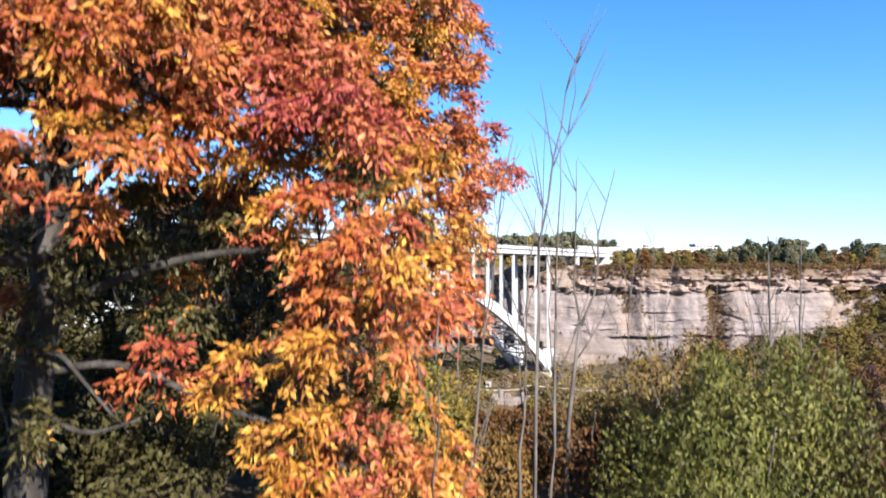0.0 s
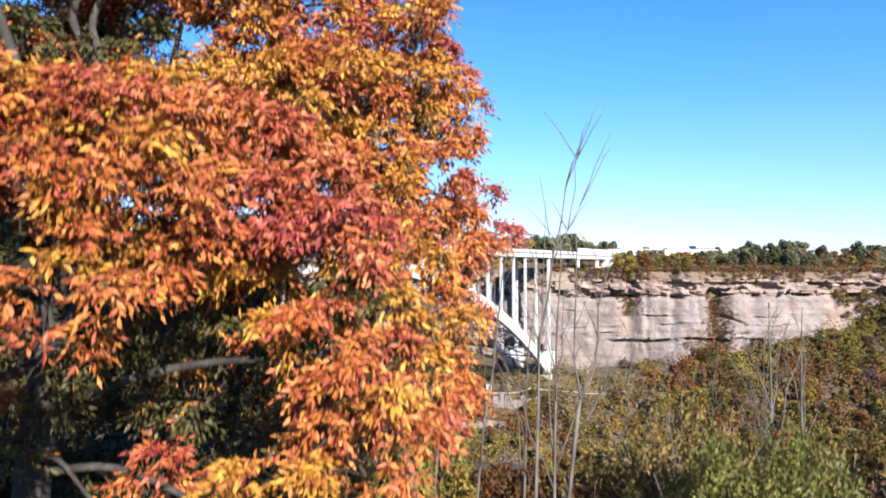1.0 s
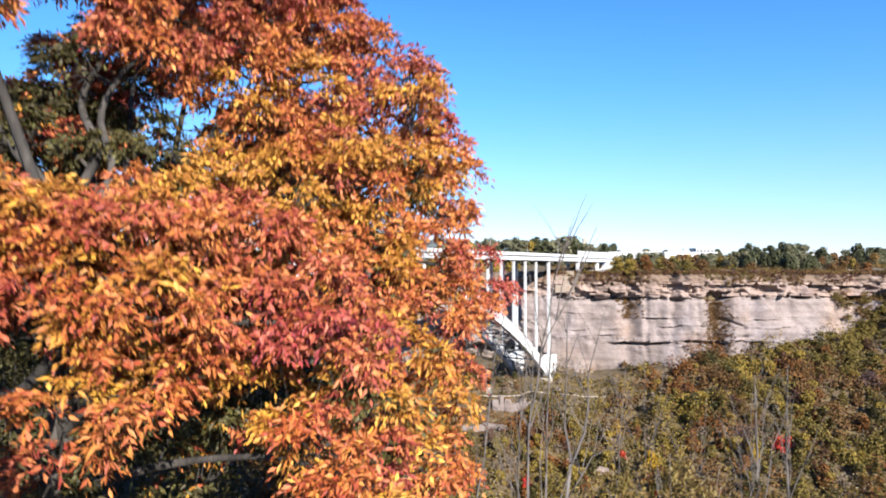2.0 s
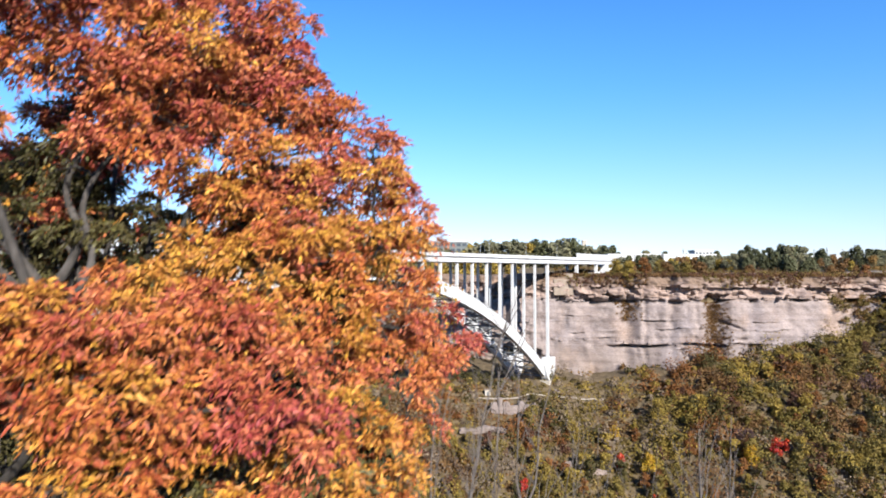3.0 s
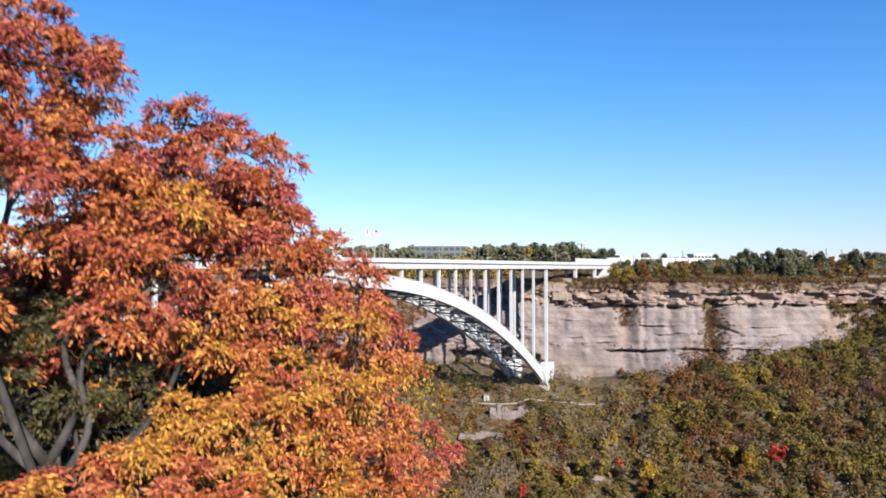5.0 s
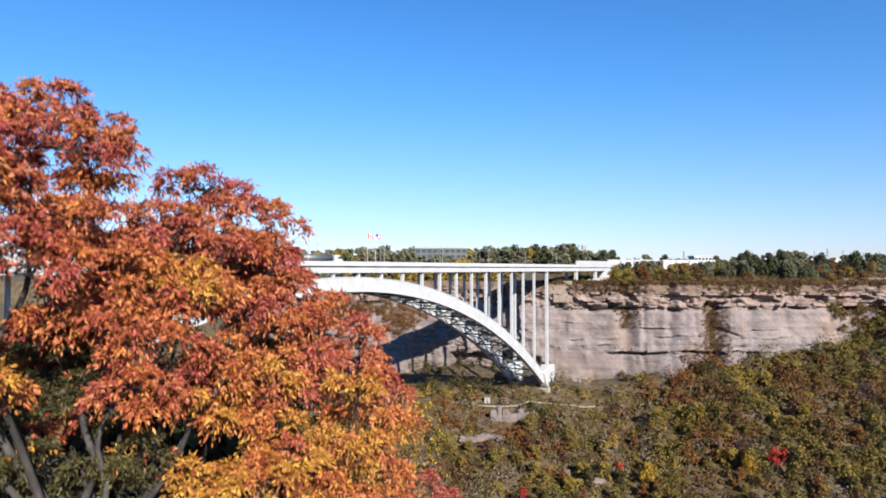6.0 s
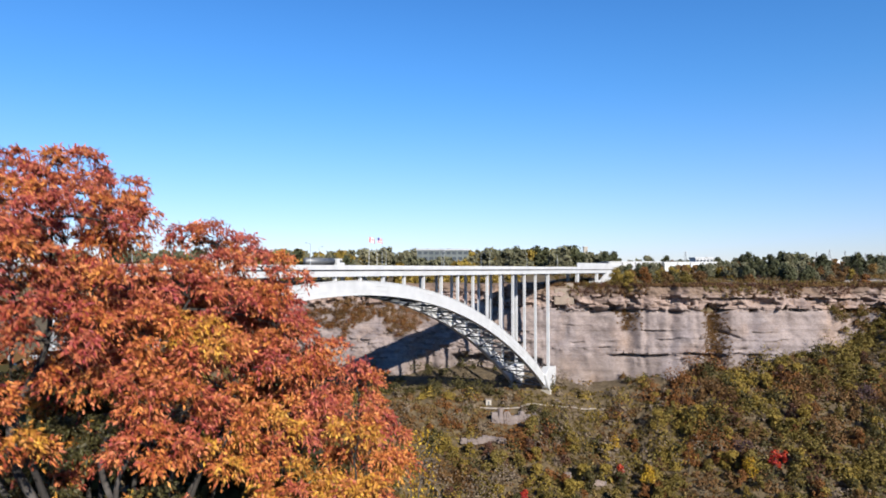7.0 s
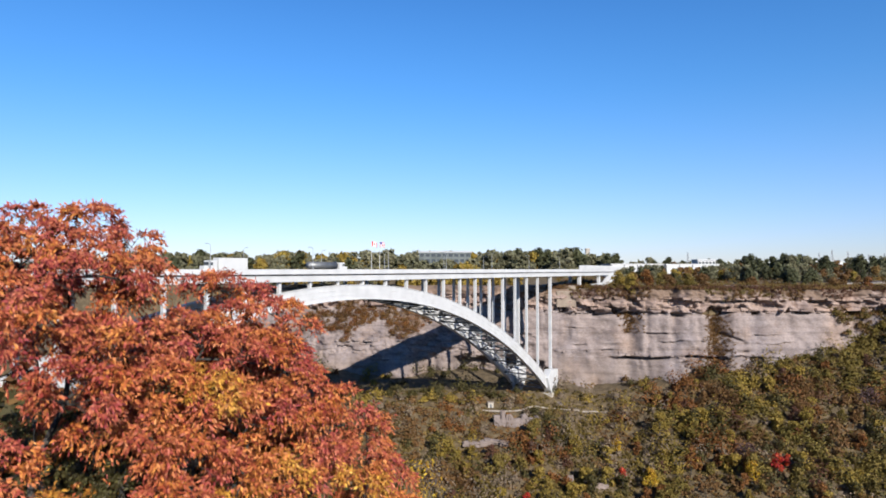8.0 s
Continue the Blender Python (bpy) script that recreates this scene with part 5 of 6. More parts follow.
# two trees rooted on the lip of the cliff
for x, z, h, r, mat, sd, lab in ((102.5, -19.0, 18.5, 5.2, F_YELLOW, 31, "yellow-green tree rooted on the lip of the cliff"),
                                 (122.0, -18.0, 17.0, 5.0, F_BROWN, 32, "brown autumn tree rooted on the lip of the cliff")):
    ob = leafy_tree("lip_tree", h, r, mat, 200 + sd, lab, 1900, 0.5, 0.42)
    ob.location = (x, float(rim(x) - cliff_face(np.array(x), np.array(z))) + 0.3, z)

# larger trees standing out of the slope's cover
slope_kinds = [
    leafy_tree("slope_tree", 9.0, 3.4, F_GREEN, 321, "bushy olive tree on the gorge slope", 560, 0.6, 0.05),
    leafy_tree("slope_tree", 8.0, 3.2, F_YELLOW, 322, "bushy yellow-green tree on the gorge slope", 560, 0.6, 0.05),
    leafy_tree("slope_tree", 8.5, 3.0, F_DARK, 323, "bushy dark green tree on the gorge slope", 560, 0.6, 0.05),
    leafy_tree("slope_tree", 8.5, 2.8, F_RUST, 324, "bushy rust-brown tree on the gorge slope", 560, 0.55, 0.05),
    leafy_tree("slope_tree", 7.5, 3.4, F_MAROON, 325, "half-bare maroon tree on the gorge slope", 480, 0.5, 0.05),
]
for ob, (x, y) in zip(slope_kinds, ((112, 296), (120, 306), (103, 290), (155, 290), (160, 300))):
    ob.location = (x, y, float(ground_z(x, y)) - 0.3)
lrng = random.Random(31)
for k in range(210):
    y = lrng.uniform(232, 330)
    x = lrng.uniform(-0.02, 0.66) * y
    if x < 100 and y > 310:
        continue
    put(slope_kinds[lrng.choice((0, 0, 0, 1, 1, 2, 2, 3, 4))], x, y, lrng.uniform(0.6, 1.15), lrng.uniform(0, 6.28), -0.3)

# trees at the cliff's brink beside the bridge end
for x, y, h, r, mat, sd in ((100.0, 374.0, 11.0, 4.5, F_YELLOW, 1), (108.0, 373.0, 10.0, 4.0, F_BROWN, 2), (115.0, 370.0, 11.0, 4.5, F_RUST, 3),
                            (124.0, 371.0, 9.5, 4.5, F_GREEN, 4), (132.0, 374.0, 9.0, 5.0, F_DARK, 5), (111.0, 384.0, 9.5, 4.5, F_GREEN, 6),
                            (141.0, 376.0, 8.0, 5.0, F_GREEN, 7), (150.0, 380.0, 8.0, 4.5, F_BROWN, 8),
                            (175.0, 372.0, 6.0, 3.5, F_BROWN, 10), (226.0, 380.0, 6.0, 4.0, F_BROWN, 11), (240.0, 372.0, 7.0, 4.0, F_RUST, 12)):
    ob = leafy_tree("brink_tree", h, r, mat, 200 + sd, "bushy tree at the cliff top beside the bridge end", 1200, 0.6, 0.06)
    ob.location = (x, y, float(ground_z(x, y)) - 0.5)

protos = [
    leafy_tree("green_tree", 13.0, 6.5, F_HAZE_OLIVE, 301, "olive green tree on the far plateau, haze mixed into its colour", 620, 1.25, 0.06),
    leafy_tree("dark_tree", 14.0, 6.0, F_PINE, 302, "dark green tree on the far plateau", 620, 1.25, 0.06),
    leafy_tree("yellow_tree", 11.0, 5.5, F_YELLOW, 303, "yellow-green autumn tree on the far plateau", 620, 1.25, 0.06),
    leafy_tree("brown_tree", 12.0, 5.5, F_BROWN, 304, "brown autumn tree on the far plateau", 620, 1.25, 0.06),
    leafy_tree("conifer", 13.0, 4.4, F_PINE, 305, "dark conifer on the far plateau", 620, 1.25, 0.04, 0.55),
]
for ob, (x, y) in zip(protos, ((-60, 560), (252, 500), (-20, 540), (20, 590), (150, 640))):
    ob.location = (x, y, float(ground_z(x, y)) - 0.3)
trng = random.Random(9)
spots = []
for k in range(150):
    y = trng.uniform(520, 900)
    x = trng.uniform(-0.62, 0.22) * y
    spots.append((x, y, trng.choice((0, 0, 0, 1, 2, 2, 4)), trng.uniform(1.0, 1.7)))
for k in range(70):
    y = trng.uniform(640, 1000)
    x = trng.uniform(0.2, 0.75) * y
    spots.append((x, y, trng.choice((0, 1, 1, 3, 4)), trng.uniform(0.9, 1.4)))
for k in range(26):
    x = trng.uniform(232, 345)
    y = trng.uniform(470, 560)
    if not 0.555 < x / y < 0.615:
        spots.append((x, y, trng.choice((0, 1, 1, 4)), trng.uniform(0.7, 1.15)))
for k in range(26):
    spots.append((trng.uniform(135, 262), trng.uniform(430, 560), trng.choice((0, 0, 1, 2, 3)), trng.uniform(0.45, 0.75)))
for k in range(46):
    y = trng.uniform(405, 425)
    spots.append((trng.uniform(-0.26, 0.12) * y, y, trng.choice((2, 2, 2, 2, 0)), trng.uniform(0.7, 1.0)))
for k in range(14):
    spots.append((-25 + 48 * (k + trng.random()) / 14, trng.uniform(412, 423), trng.choice((0, 0, 2)), trng.uniform(1.05, 1.3)))
for k in range(34):
    spots.append((108 + 90 * (k + trng.random()) / 34, trng.uniform(424, 440), trng.choice((0, 0, 1, 2, 3)), trng.uniform(0.58, 0.74)))
for k in range(16):
    y = trng.uniform(398, 445)
    spots.append(((0.43 + 0.14 * (k + trng.random()) / 16) * y, y, trng.choice((0, 1, 1, 4)), trng.uniform(0.45, 0.9)))
for k in range(14):
    y = trng.uniform(400, 450)
    spots.append(((0.57 + 0.12 * (k + trng.random()) / 14) * y, y, trng.choice((0, 1, 3, 2)), trng.uniform(0.35, 0.65)))
for k in range(64):
    y = trng.uniform(462, 520)
    spots.append(((-0.50 + 0.72 * (k + trng.random()) / 64) * y, y, trng.choice((0, 0, 0, 2, 1)), trng.uniform(1.1, 1.55)))
for k in range(60):
    y = trng.uniform(700, 780)
    spots.append(((0.27 + 0.46 * (k + trng.random()) / 60) * y, y, trng.choice((0, 0, 1, 3)), trng.uniform(0.65, 0.95)))
for k in range(44):
    y = trng.uniform(470, 530)
    spots.append((trng.uniform(0.22, 0.44) * y, y, trng.choice((0, 0, 2, 3, 3)), trng.uniform(0.36, 0.52)))
for k in range(64):
    y = trng.uniform(560, 680)
    spots.append(((-0.50 + 0.58 * (k + trng.random()) / 64) * y, y, trng.choice((0, 0, 0, 2, 1)), trng.uniform(0.95, 1.35)))
for x, y, k, s in spots:
    if 100 < x < 204 and 441 < y < 500 or abs(x) < 26 and 424 < y < 460:
        continue
    put(protos[k], x, y, s, trng.uniform(0, 6.28))

# a young tree in yellow leaf beside a gravel clearing on the plateau
ob = leafy_tree("amber_tree", 9.0, 4.2, F_TAN, 341, "amber autumn tree beside a gravel clearing", 900, 0.6, 0.06)
ob.location = (280.0, 424.0, float(ground_z(280.0, 424.0)) - 0.3)
cv, cf = [], []
for i in range(13):
    x = 244.0 + i * 3.0
    for w in (-1, 1):
        y = 408.0 + w * (4.0 + 2.0 * math.sin(i * 0.9)) + 1.5 * math.sin(i * 0.4)
        cv.append((x, y, float(ground_z(x, y)) + 0.25))
        cv.append((x, y, float(ground_z(x, y)) - 0.6))
for i in range(12):
    a = 4 * i
    cf += [(a, a + 4, a + 6, a + 2), (a, a + 1, a + 5, a + 4), (a + 2, a + 6, a + 7, a + 3)]
clearing = new("gravel_clearing", mesh_from("gravel_clearing", cv, cf, M_GRAVEL))
tagged(clearing, "pale gravel clearing on the plateau behind the cliff", "clearing", kind="structure")

# the woods on the skyline
wy = srng.uniform(1000, 1600, 1000)
wx = srng.uniform(-0.85, 0.95, 1000) * wy
slope_cover("skyline_woods", np.stack([wx, wy, ground_z(wx, wy) + 1], -1), srng.uniform(7, 12, 1000), F_HAZE_OLIVE, 95, "olive woods along the far skyline, haze mixed into their colour", 45, 6.0, 1.2)

# ------------------------------------------------------------------ on the bridge: lamps, flags, lorries
def on_bridge(m):
    return BRIDGE @ m


def street_lamp():
    ob = new("street_lamp")
    tagged(ob, "slim grey street lamp on the bridge parapet", "street lamp", group="lamps along the bridge")
    bm = bmesh.new()
    tube(bm, [(0, 0, 0), (0, 0, 0.4), (0, 0, 0.45), (0, 0, 6.3)], [0.16, 0.16, 0.11, 0.06], 8)
    part("pole", bm, M_GREY, ob)
    bm = bmesh.new()
    tube(bm, [(0, 0, 6.2), (0, 0.5, 6.6), (0, 1.5, 6.75)], [0.05, 0.045, 0.04], 6)
    part("arm", bm, M_GREY, ob)
    part("lamp_head", boxes([(-0.16, 1.3, 6.66, 0.16, 2.0, 6.82)], 0.03), M_GREY, ob)
    return ob


lamp = street_lamp()
lamp.matrix_world = on_bridge(Matrix.Translation((-PANEL * 14, DECK0 + 0.2, 1.1)))
for st in (17, 11, 8, 5, 2, -1):
    copy_thing(lamp, on_bridge(Matrix.Translation((-PANEL * st, DECK0 + 0.2, 1.1))))
for st in (17.6, 14.7, 11.9, 9.0, 5.5, 2.6):
    copy_thing(lamp, on_bridge(Matrix.Translation((-PANEL * st, DECK1 - 0.2, 1.1)) @ Matrix.Rotation(math.pi, 4, "Z")))


def flag_pole(x, stripes, label):
    """stripes: (from, to, low, high, material) in shares of the cloth."""
    ob = new("flagpole")
    ob.matrix_world = on_bridge(Matrix.Translation((x, DECK0 + 0.2, 1.1)))
    tagged(ob, label, "flagpole")
    bm = bmesh.new()
    tube(bm, [(0, 0, 0), (0, 0, 9.6)], [0.09, 0.05], 8)
    part("pole", bm, M_ROOF, ob)
    cloth = part("flag", boxes([(0.04, -0.03, 7.75, 0.10, 0.03, 9.55)]), M_CLOTH, ob)
    for a, b, lo, hi, mat in stripes:
        bm = bmesh.new()
        n = 6
        rows = []
        for i in range(n + 1):
            u = a + (b - a) * i / n
            px, py = 0.1 + 2.9 * u, 0.22 * math.sin(u * 7) * u
            rows.append([bm.verts.new((px, py + d, 7.8 + 1.7 * v - 0.5 * u * u)) for d in (-0.012, 0.012) for v in (lo, hi)])
        for r0, r1 in zip(rows, rows[1:]):
            bm.faces.new((r0[0], r1[0], r1[1], r0[1]))
            bm.faces.new((r0[3], r1[3], r1[2], r0[2]))
            bm.faces.new((r0[1], r1[1], r1[3], r0[3]))
            bm.faces.new((r0[2], r1[2], r1[0], r0[0]))
        part("stripe", bm, mat, cloth)
    return ob


flag_pole(-PANEL * 11.75, [(0, 0.27, 0, 1, M_RED), (0.27, 0.42, 0, 1, M_CLOTH), (0.42, 0.58, 0.0, 0.25, M_CLOTH), (0.42, 0.58, 0.25, 0.8, M_RED),
                           (0.42, 0.58, 0.8, 1, M_CLOTH), (0.58, 0.73, 0, 1, M_CLOTH), (0.73, 1, 0, 1, M_RED)],
          "white flagpole with a red and white flag")
flag_pole(-PANEL * 11.4, [(0, 0.42, 0.46, 1, M_BLUE)] + [(0 if k < 6 else 0.42, 1, k / 13, (k + 1) / 13, M_RED if k % 2 == 0 else M_CLOTH) for k in range(13)],
          "white flagpole with a striped red, white and blue flag")


def wheel(parent, x, y, r=0.5):
    bm = bmesh.new()
    bmesh.ops.create_cone(bm, cap_ends=True, segments=16, radius1=r, radius2=r, depth=0.3,
                          matrix=Matrix.Translation((x, y, r)) @ Matrix.Rotation(math.pi / 2, 4, "X"))
    w = part("wheel", bm, M_RUBBER, parent)
    bm = bmesh.new()
    bmesh.ops.create_cone(bm, cap_ends=True, segments=12, radius1=r * 0.55, radius2=r * 0.55, depth=0.34,
                          matrix=Matrix.Translation((x, y, r)) @ Matrix.Rotation(math.pi / 2, 4, "X"))
    part("rim", bm, M_GREY, w)


def lorry(name, label, tank):
    ob = new(name)
    tagged(ob, label, "lorry")
    tail = -8.4 if tank else -4.4
    part("chassis", boxes([(tail - 0.1, -0.5, 0.7, 8.0, 0.5, 1.0)]), M_STEEL_DARK, ob)
    bm = boxes([(5.6, -1.2, 0.6, 8.2, 1.2, 3.4), (8.2, -1.05, 0.6, 9.6, 1.05, 2.0)], 0.12)
    part("cab", bm, M_ROOF, ob, "white lorry cab")
    part("windscreen", boxes([(8.2, -1.0, 2.1, 8.26, 1.0, 3.0)]), M_GLASS, ob)
    part("side_window", boxes([(7.0, -1.22, 2.1, 8.0, -1.18, 2.9)]), M_GLASS, ob)
    part("side_window", boxes([(7.0, 1.18, 2.1, 8.0, 1.22, 2.9)]), M_GLASS, ob)
    if tank:
        bm = bmesh.new()
        bmesh.ops.create_cone(bm, cap_ends=True, segments=24, radius1=1.2, radius2=1.2, depth=13.4,
                              matrix=Matrix.Translation((-1.7, 0, 2.3)) @ Matrix.Rotation(math.pi / 2, 4, "Y"))
        bmesh.ops.bevel(bm, geom=[e for e in bm.edges if len(e.link_faces) == 2 and e.calc_face_angle() > 1], offset=0.3, segments=3, affect="EDGES")
        t = part("tank", bm, M_TANK, ob, "dull grey cylindrical tank", smooth=True)
        part("walkway", boxes([(-7.5, -0.3, 3.48, 4.2, 0.3, 3.56)]), M_STEEL_DARK, t)
    else:
        part("trailer", boxes([(tail, -1.28, 1.05, 5.2, 1.28, 4.15)], 0.05), M_ROOF, ob, "plain white box trailer")
    for x in (tail + 0.8, tail + 2.0, 4.6, 5.8, 8.6):
        for y in (-1.05, 1.05):
            wheel(ob, x, y)
    return ob


lorry("tank_lorry", "lorry with a grey tank and white cab on the bridge", True).matrix_world = on_bridge(
    Matrix.Translation((-PANEL * 12.45, 11.5, 0.06)))
lorry("box_lorry", "white box lorry on the bridge roadway", False).matrix_world = on_bridge(
    Matrix.Translation((-PANEL * 16.1, 4.0, 0.06)) @ Matrix.Rotation(math.pi, 4, "Z"))

# stone abutment under the far deck
bm = boxes([(63.5, 367.0, -20.0, 74.5, 384.0, -11.0), (66.5, 368.5, -11.0, 74.5, 384.0, -8.0)], 0.25)
ab = part("abutment", bm, M_BUFF, None)
tagged(ab, "buff weathered masonry abutment beneath the deck", "abutment", kind="structure")


# ------------------------------------------------------------------ on the far slope: hut, outcrops, boulders, path
def sloped(x, y):
    return float(ground_z(x, y))


hut = new("hut")
hut.location = (24.3, 335.0, sloped(24.3, 335.0) - 0.3)
tagged(hut, "small cream concrete hut below the bridge", "hut")
part("wall", boxes([(-1.4, -1.2, 0, 1.4, 1.2, 2.7)], 0.05), M_CONCRETE, hut)
part("roof", boxes([(-1.7, -1.5, 2.7, 1.7, 1.5, 2.95)], 0.04), M_BUFF, hut)
part("door", boxes([(-0.5, -1.26, 0.1, 0.4, -1.2, 2.1)]), M_STEEL_DARK, hut)


def boulder(w, d, h, seed):
    bm = bmesh.new()
    bmesh.ops.create_icosphere(bm, subdivisions=3, radius=1)
    for v in bm.verts:
        p = v.co.copy()
        k = 1 + 0.55 * noise.noise(p * 1.3 + Vector((seed * 7.1, 0, 0))) + 0.32 * noise.noise(p * 3.1 + Vector((seed, 3, 0)))
        c = Vector([max(-0.85, min(0.85, q * k)) for q in p])
        v.co = Vector((c.x * w, c.y * d, c.z * h))
    return bm


def outcrop(name, x, y, label, specs):
    ob = new(name)
    ob.location = (x, y, sloped(x, y))
    tagged(ob, label, "rock")
    for k, (dx, dy, dz, w, d, h) in enumerate(specs):
        b = part("rock", boulder(w, d, h, k + x), M_ROCK, ob)
        b.location = (dx, dy, dz)
    return ob


orng = random.Random(31)
outcrop("rock_outcrop", 36.0, 321.0, "pinkish grey broken rock outcrop among shrubs",
        [(-9 + i * 2.6 + orng.uniform(-0.5, 0.5), orng.uniform(-1, 1.5), orng.uniform(1.0, 4.0) - 0.4 * i, orng.uniform(1.6, 2.4), 1.8, orng.uniform(3.0, 5.5)) for i in range(8)])
outcrop("rock_ledge", 19.5, 308.0, "long pale rock ledge on the slope",
        [(-8 + i * 3.4, orng.uniform(-0.6, 0.6), 1.4 + orng.uniform(-0.4, 0.4), 2.7, 2.2, orng.uniform(1.2, 2.0)) for i in range(6)])
outcrop("boulder", 54.7, 286.0, "pale boulder among shrubs", [(0, 0, 1.2, 1.8, 1.6, 1.6)])
outcrop("boulder", 66.5, 281.5, "pale boulder among shrubs", [(0, 0, 1.0, 2.4, 1.6, 1.4), (2.8, 0.5, 0.8, 1.3, 1.2, 1.1)])
outcrop("boulder", 59.0, 334.5, "pale boulder at the foot of the bridge", [(0, 0, 0.8, 2.2, 1.6, 1.2)])

ps = np.linspace(20, 82, 60)
py_ = 331.5 + 1.2 * np.sin(ps / 9)
pv = [(x, y + d, sloped(x, y) + 0.35) for x, y in zip(ps, py_) for d in (-1.3, 1.3)]
pv += [(x, y, z - 0.5) for x, y, z in pv]
pf = []
for i in range(59):
    a = 2 * i
    pf += [(a, a + 2, a + 3, a + 1), (a + 120, a + 121, a + 123, a + 122), (a, a + 120, a + 122, a + 2), (a + 1, a + 3, a + 123, a + 121)]
path = new("footpath", mesh_from("footpath", pv, pf, M_GRAVEL))
tagged(path, "pale gravel footpath along the gorge slope", "path", kind="structure")


# ------------------------------------------------------------------ far buildings and pylons
def long_shed(x0, x1, y, depth, h, bays, label, name="warehouse"):
    ob = new(name)
    z = sloped((x0 + x1) / 2, y)
    ob.location = (x0, y, z - 0.3)
    tagged(ob, label, "building")
    w = x1 - x0
    part("wall", boxes([(0, 0, 0, w, depth, h)]), M_ROOF, ob)
    part("roof", boxes([(-0.4, -0.4, h, w + 0.4, depth + 0.4, h + 0.6)]), M_ROOF, ob)
    step = w / bays
    for k in range(bays):
        part("bay_door", boxes([(k * step + step * 0.36, -0.12, 0.2, k * step + step * 0.64, 0.02, h * 0.62)]), M_GREY, ob)
        part("downpipe", boxes([(k * step - 0.35, -0.3, 0, k * step + 0.35, 0.0, h)]), M_STEEL_DARK, ob)
    return ob


long_shed(116, 152, 452, 30, 9.4, 4, "long white warehouse beyond the trees")
long_shed(154, 190, 452, 30, 9.0, 4, "long white warehouse beyond the trees")
long_shed(500, 536, 880, 40, 15.0, 3, "white flat-roofed building among far trees")
long_shed(560, 585, 900, 40, 12.0, 2, "white flat-roofed building among far trees")


def office(x, y, w, depth, floors, label, mat, bays):
    ob = new("office_building")
    ob.location = (x, y, sloped(x, y) - 0.5)
    tagged(ob, label, "building")
    h = floors * 3.6
    part("wall", boxes([(-w / 2, 0, 0, w / 2, depth, h)]), mat, ob)
    part("roof", boxes([(-w / 2 - 0.5, -0.5, h, w / 2 + 0.5, depth + 0.5, h + 1.0)]), M_GREY, ob)
    for f in range(floors):
        for k in range(bays):
            a = -w / 2 + w * (k + 0.15) / bays
            part("window", boxes([(a, -0.15, f * 3.6 + 1.0, a + w * 0.7 / bays, 0.05, f * 3.6 + 2.9)]), M_GLASS, ob)
    return ob


office(195.5, 486.0, 13.0, 12.0, 3, "white multi-storey office with dark glazing", M_ROOF, 5)
office(1.5, 432.0, 34.0, 16.0, 6, "pale grey-green block with dark windows behind the trees", M_SLATE, 9)
tower = new("stone_tower")
tower.location = (122.6, 556.0, sloped(122.6, 556.0))
tagged(tower, "small stone lookout tower among trees", "tower")
part("shaft", boxes([(-1.6, -1.6, 0, 1.6, 1.6, 21.5)], 0.1), M_CONCRETE, tower)
part("cap", boxes([(-2.0, -2.0, 21.5, 2.0, 2.0, 22.4)], 0.1), M_CONCRETE, tower)
for k in range(22):
    put(protos[(1, 4, 0, 1)[k % 4]], trng.uniform(92, 152), trng.uniform(545, 600), trng.uniform(1.0, 1.45), trng.uniform(0, 6.28))


def pylon(h=48.0):
    ob = new("pylon")
    tagged(ob, "tall grey lattice electricity pylon on the skyline", "pylon", group="pylons on the skyline")
    legs = [(-4, -4), (4, -4), (4, 4), (-4, 4)]
    for x, y in legs:
        part("leg", beam(bmesh.new(), (x, y, 0), (x * 0.12, y * 0.12, h), 0.5), M_GREY, ob)
    for i in range(8):
        t0, t1 = i / 8, (i + 1) / 8
        s0, s1 = 1 - 0.88 * t0, 1 - 0.88 * t1
        bm = bmesh.new()
        beam(bm, (-4 * s0, -4 * s0, h * t0), (4 * s1, -4 * s1, h * t1), 0.3)
        beam(bm, (4 * s0, -4 * s0, h * t0), (-4 * s1, -4 * s1, h * t1), 0.3)
        part("lattice", bm, M_GREY, ob)
    for z, w in ((0.72, 9), (0.84, 7), (0.95, 5)):
        part("crossarm", beam(bmesh.new(), (-w, 0, h * z), (w, 0, h * z), 0.5), M_GREY, ob)
    return ob


py0 = pylon()
py0.location = (890, 1500, sloped(890, 1500))
for x, y, sc in ((820, 1430, 0.85), (1000, 1620, 1.0), (1050, 1560, 0.9), (560, 1500, 0.9), (960, 1480, 0.8)):
    copy_thing(py0, Matrix.Translation((x, y, sloped(x, y))) @ Matrix.Scale(sc, 4))


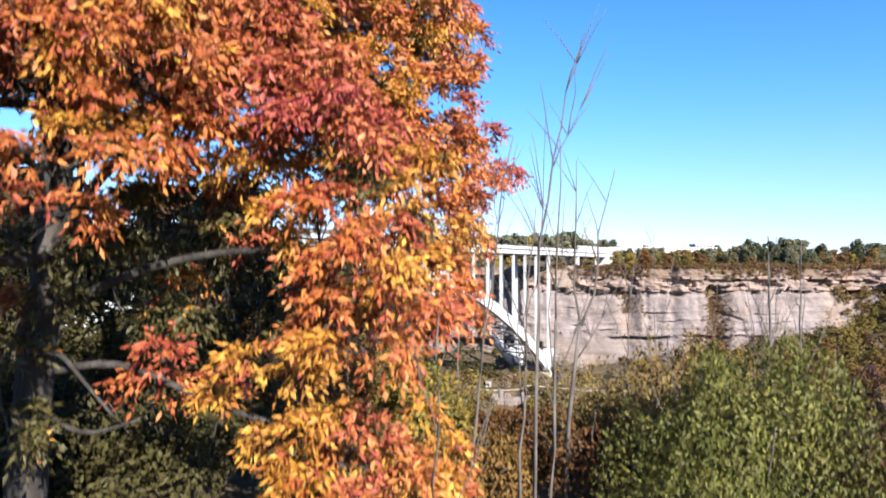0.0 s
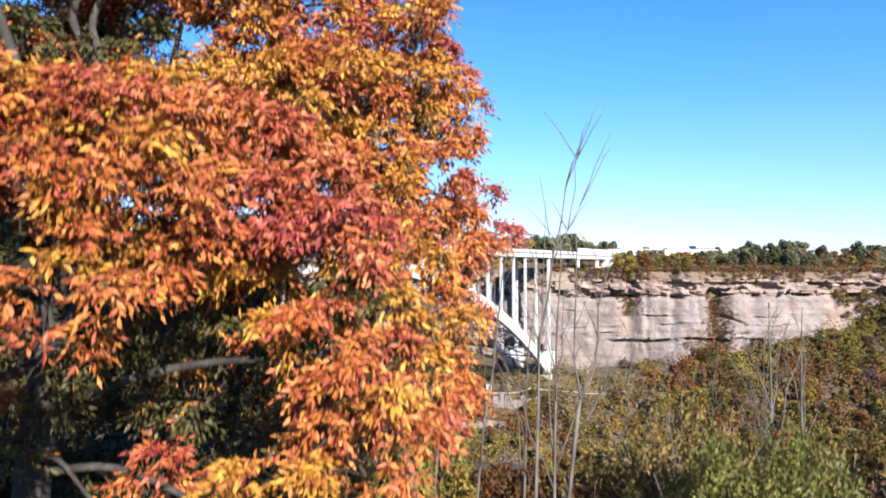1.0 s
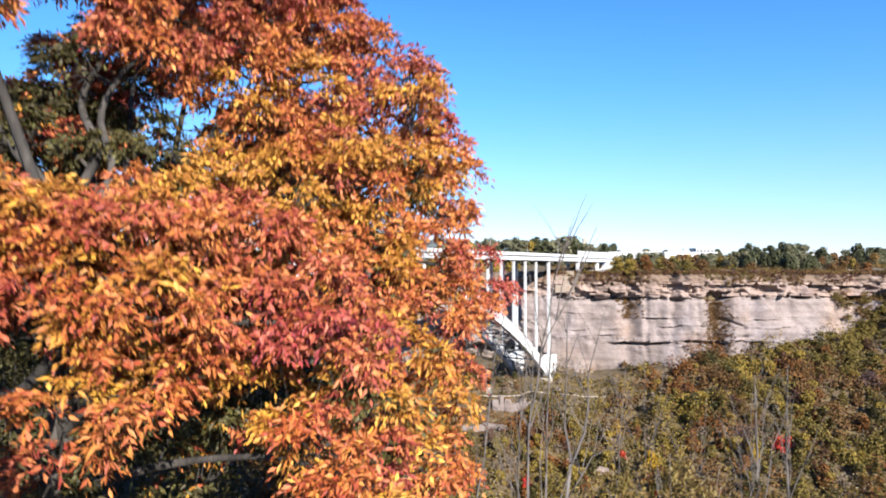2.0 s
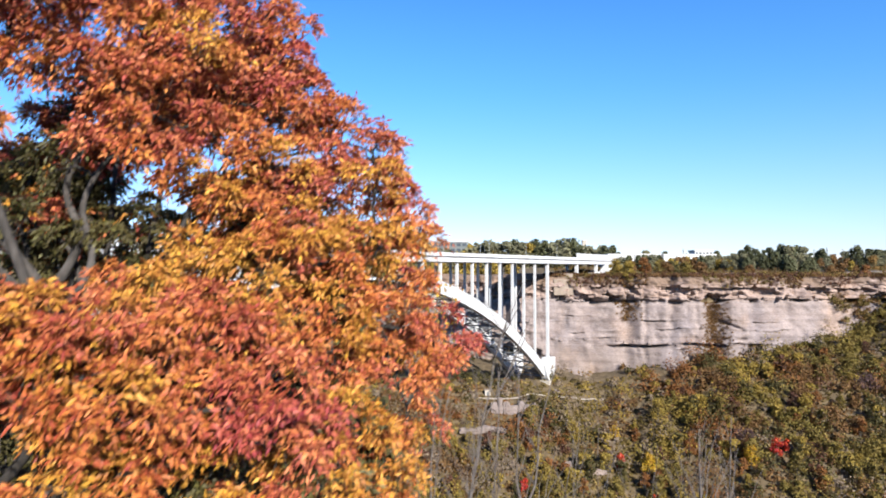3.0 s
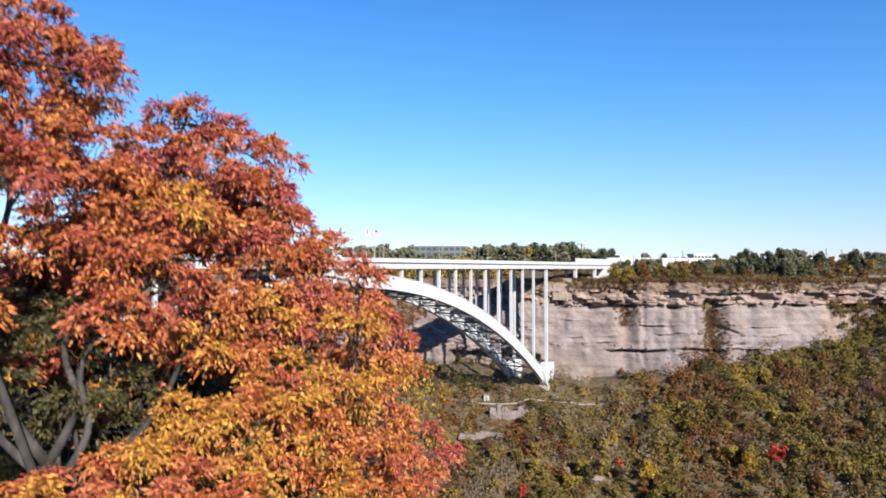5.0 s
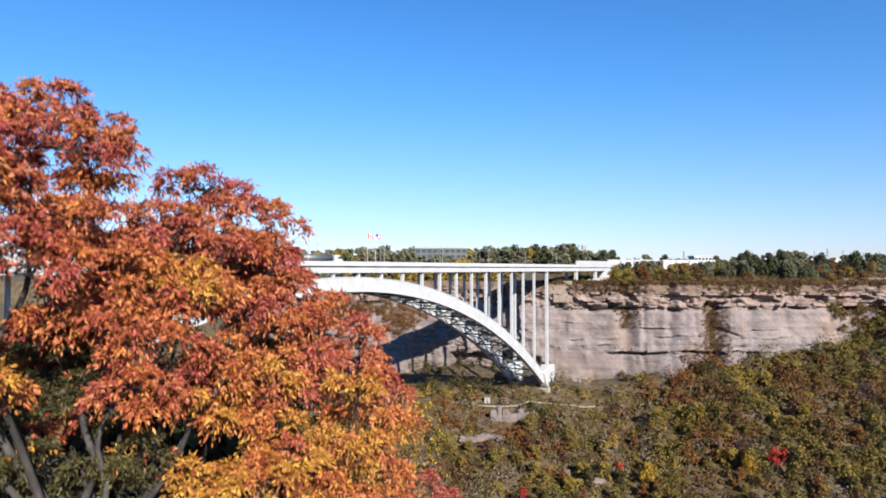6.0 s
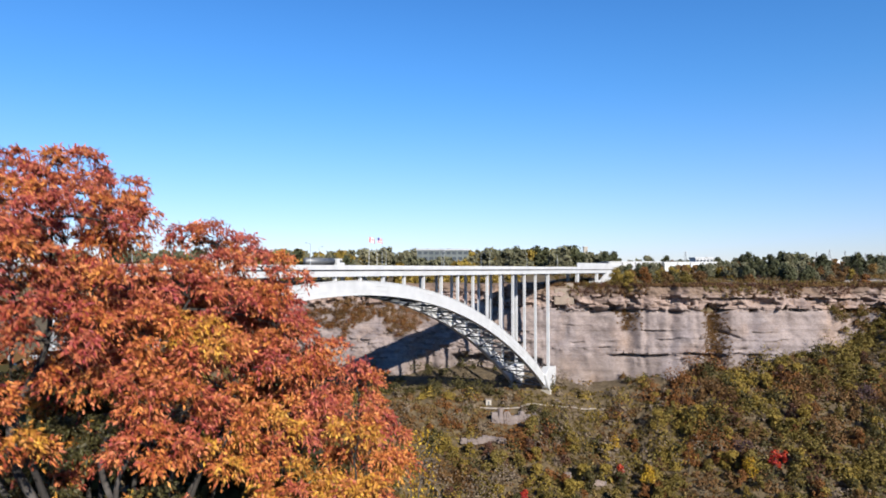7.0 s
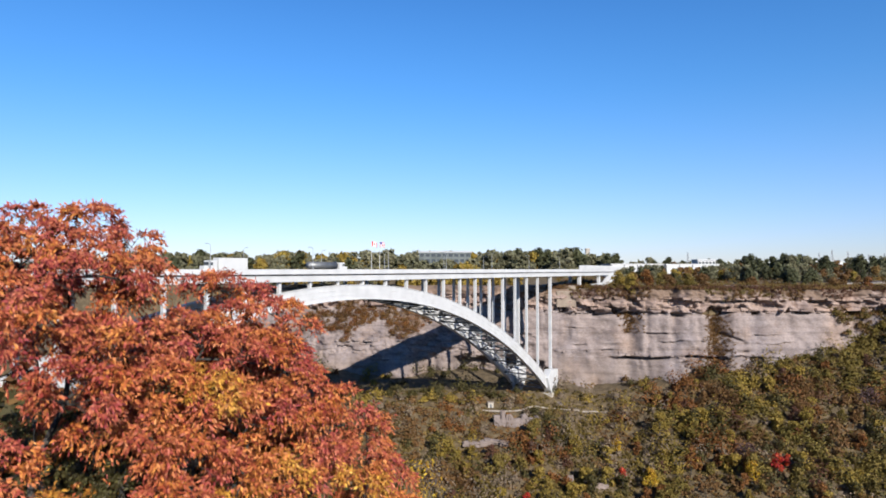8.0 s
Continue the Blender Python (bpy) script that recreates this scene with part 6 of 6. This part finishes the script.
# ------------------------------------------------------------------ yellow sapling beside the autumn tree
ys = sapling(-0.85, 24.5, -6.0, 0.25, 21, 14, 0.03, "thin sapling with sparse yellow leaves")
nrg = np.random.default_rng(21)
n = 420
pos = np.stack([nrg.normal(0.1, 0.42, n), nrg.normal(0, 0.4, n), 7.6 - 2.6 * nrg.random(n) ** 1.4], -1)
v, f = leaf_arrays(pos, nrg.normal(size=(n, 3)) + np.array([0, 0, -0.6]), 0.13, 0.065, nrg)
tagged(mesh_part("foliage", mesh_from("foliage", v, f, F_AMBER), ys), kind="stuff")


# ------------------------------------------------------------------ loose blocks of the cliff's beds
def rock_block(seed):
    rng = random.Random(seed)
    bm = bmesh.new()
    bmesh.ops.create_cube(bm, size=1)
    for v in bm.verts:
        v.co += Vector((rng.uniform(-0.12, 0.12), rng.uniform(-0.12, 0.12), rng.uniform(-0.1, 0.1)))
    bmesh.ops.bevel(bm, geom=bm.edges[:], offset=0.035, segments=1, affect="EDGES")
    me = bpy.data.meshes.new("rock_block")
    bm.to_mesh(me)
    bm.free()
    me.materials.append(M_ROCK)
    return me


block_meshes = [rock_block(k) for k in range(8)]
brng = random.Random(44)
for k in range(210):
    x = brng.uniform(64, 300)
    low_bed = brng.random() < 0.3 and x < 178
    z = brng.uniform(-45.2, -43.8) if low_bed else brng.choice((-14.6, -17.4, -20.2)) + brng.uniform(-0.4, 0.4)
    y = float(rim(x) - cliff_face(np.array([x]), np.array([z]))[0])
    b = new("rock_block", block_meshes[k % 8])
    b.parent = cliff
    w = brng.uniform(2.0, 8.5) if not low_bed else brng.uniform(0.9, 3.4)
    b.matrix_world = (Matrix.Translation((x, y + 0.9, z)) @ Matrix.Rotation(brng.uniform(-0.12, 0.12), 4, "Z")
                      @ Matrix.Diagonal((w, brng.uniform(2.0, 3.4), brng.uniform(0.6, 1.7) * (0.8 if low_bed else 1.0), 1)))
# pale broken stones on the recessed face and dark rubble at its foot
for k in range(84):
    x = brng.uniform(-66, 50)
    z = brng.choice((-37.5, -40.0, -42.5, -47.0, -50.0)) + brng.uniform(-0.5, 0.5)
    y = float(rim(x) - cliff_face(np.array([x]), np.array([z]))[0])
    b = new("rock_block", block_meshes[k % 8])
    b.parent = cliff
    b.matrix_world = (Matrix.Translation((x, y + 0.3, z)) @ Matrix.Rotation(brng.uniform(-0.3, 0.3), 4, "Z")
                      @ Matrix.Diagonal((brng.uniform(1.2, 5.5), brng.uniform(1.8, 3.2), brng.uniform(0.5, 1.6), 1)))
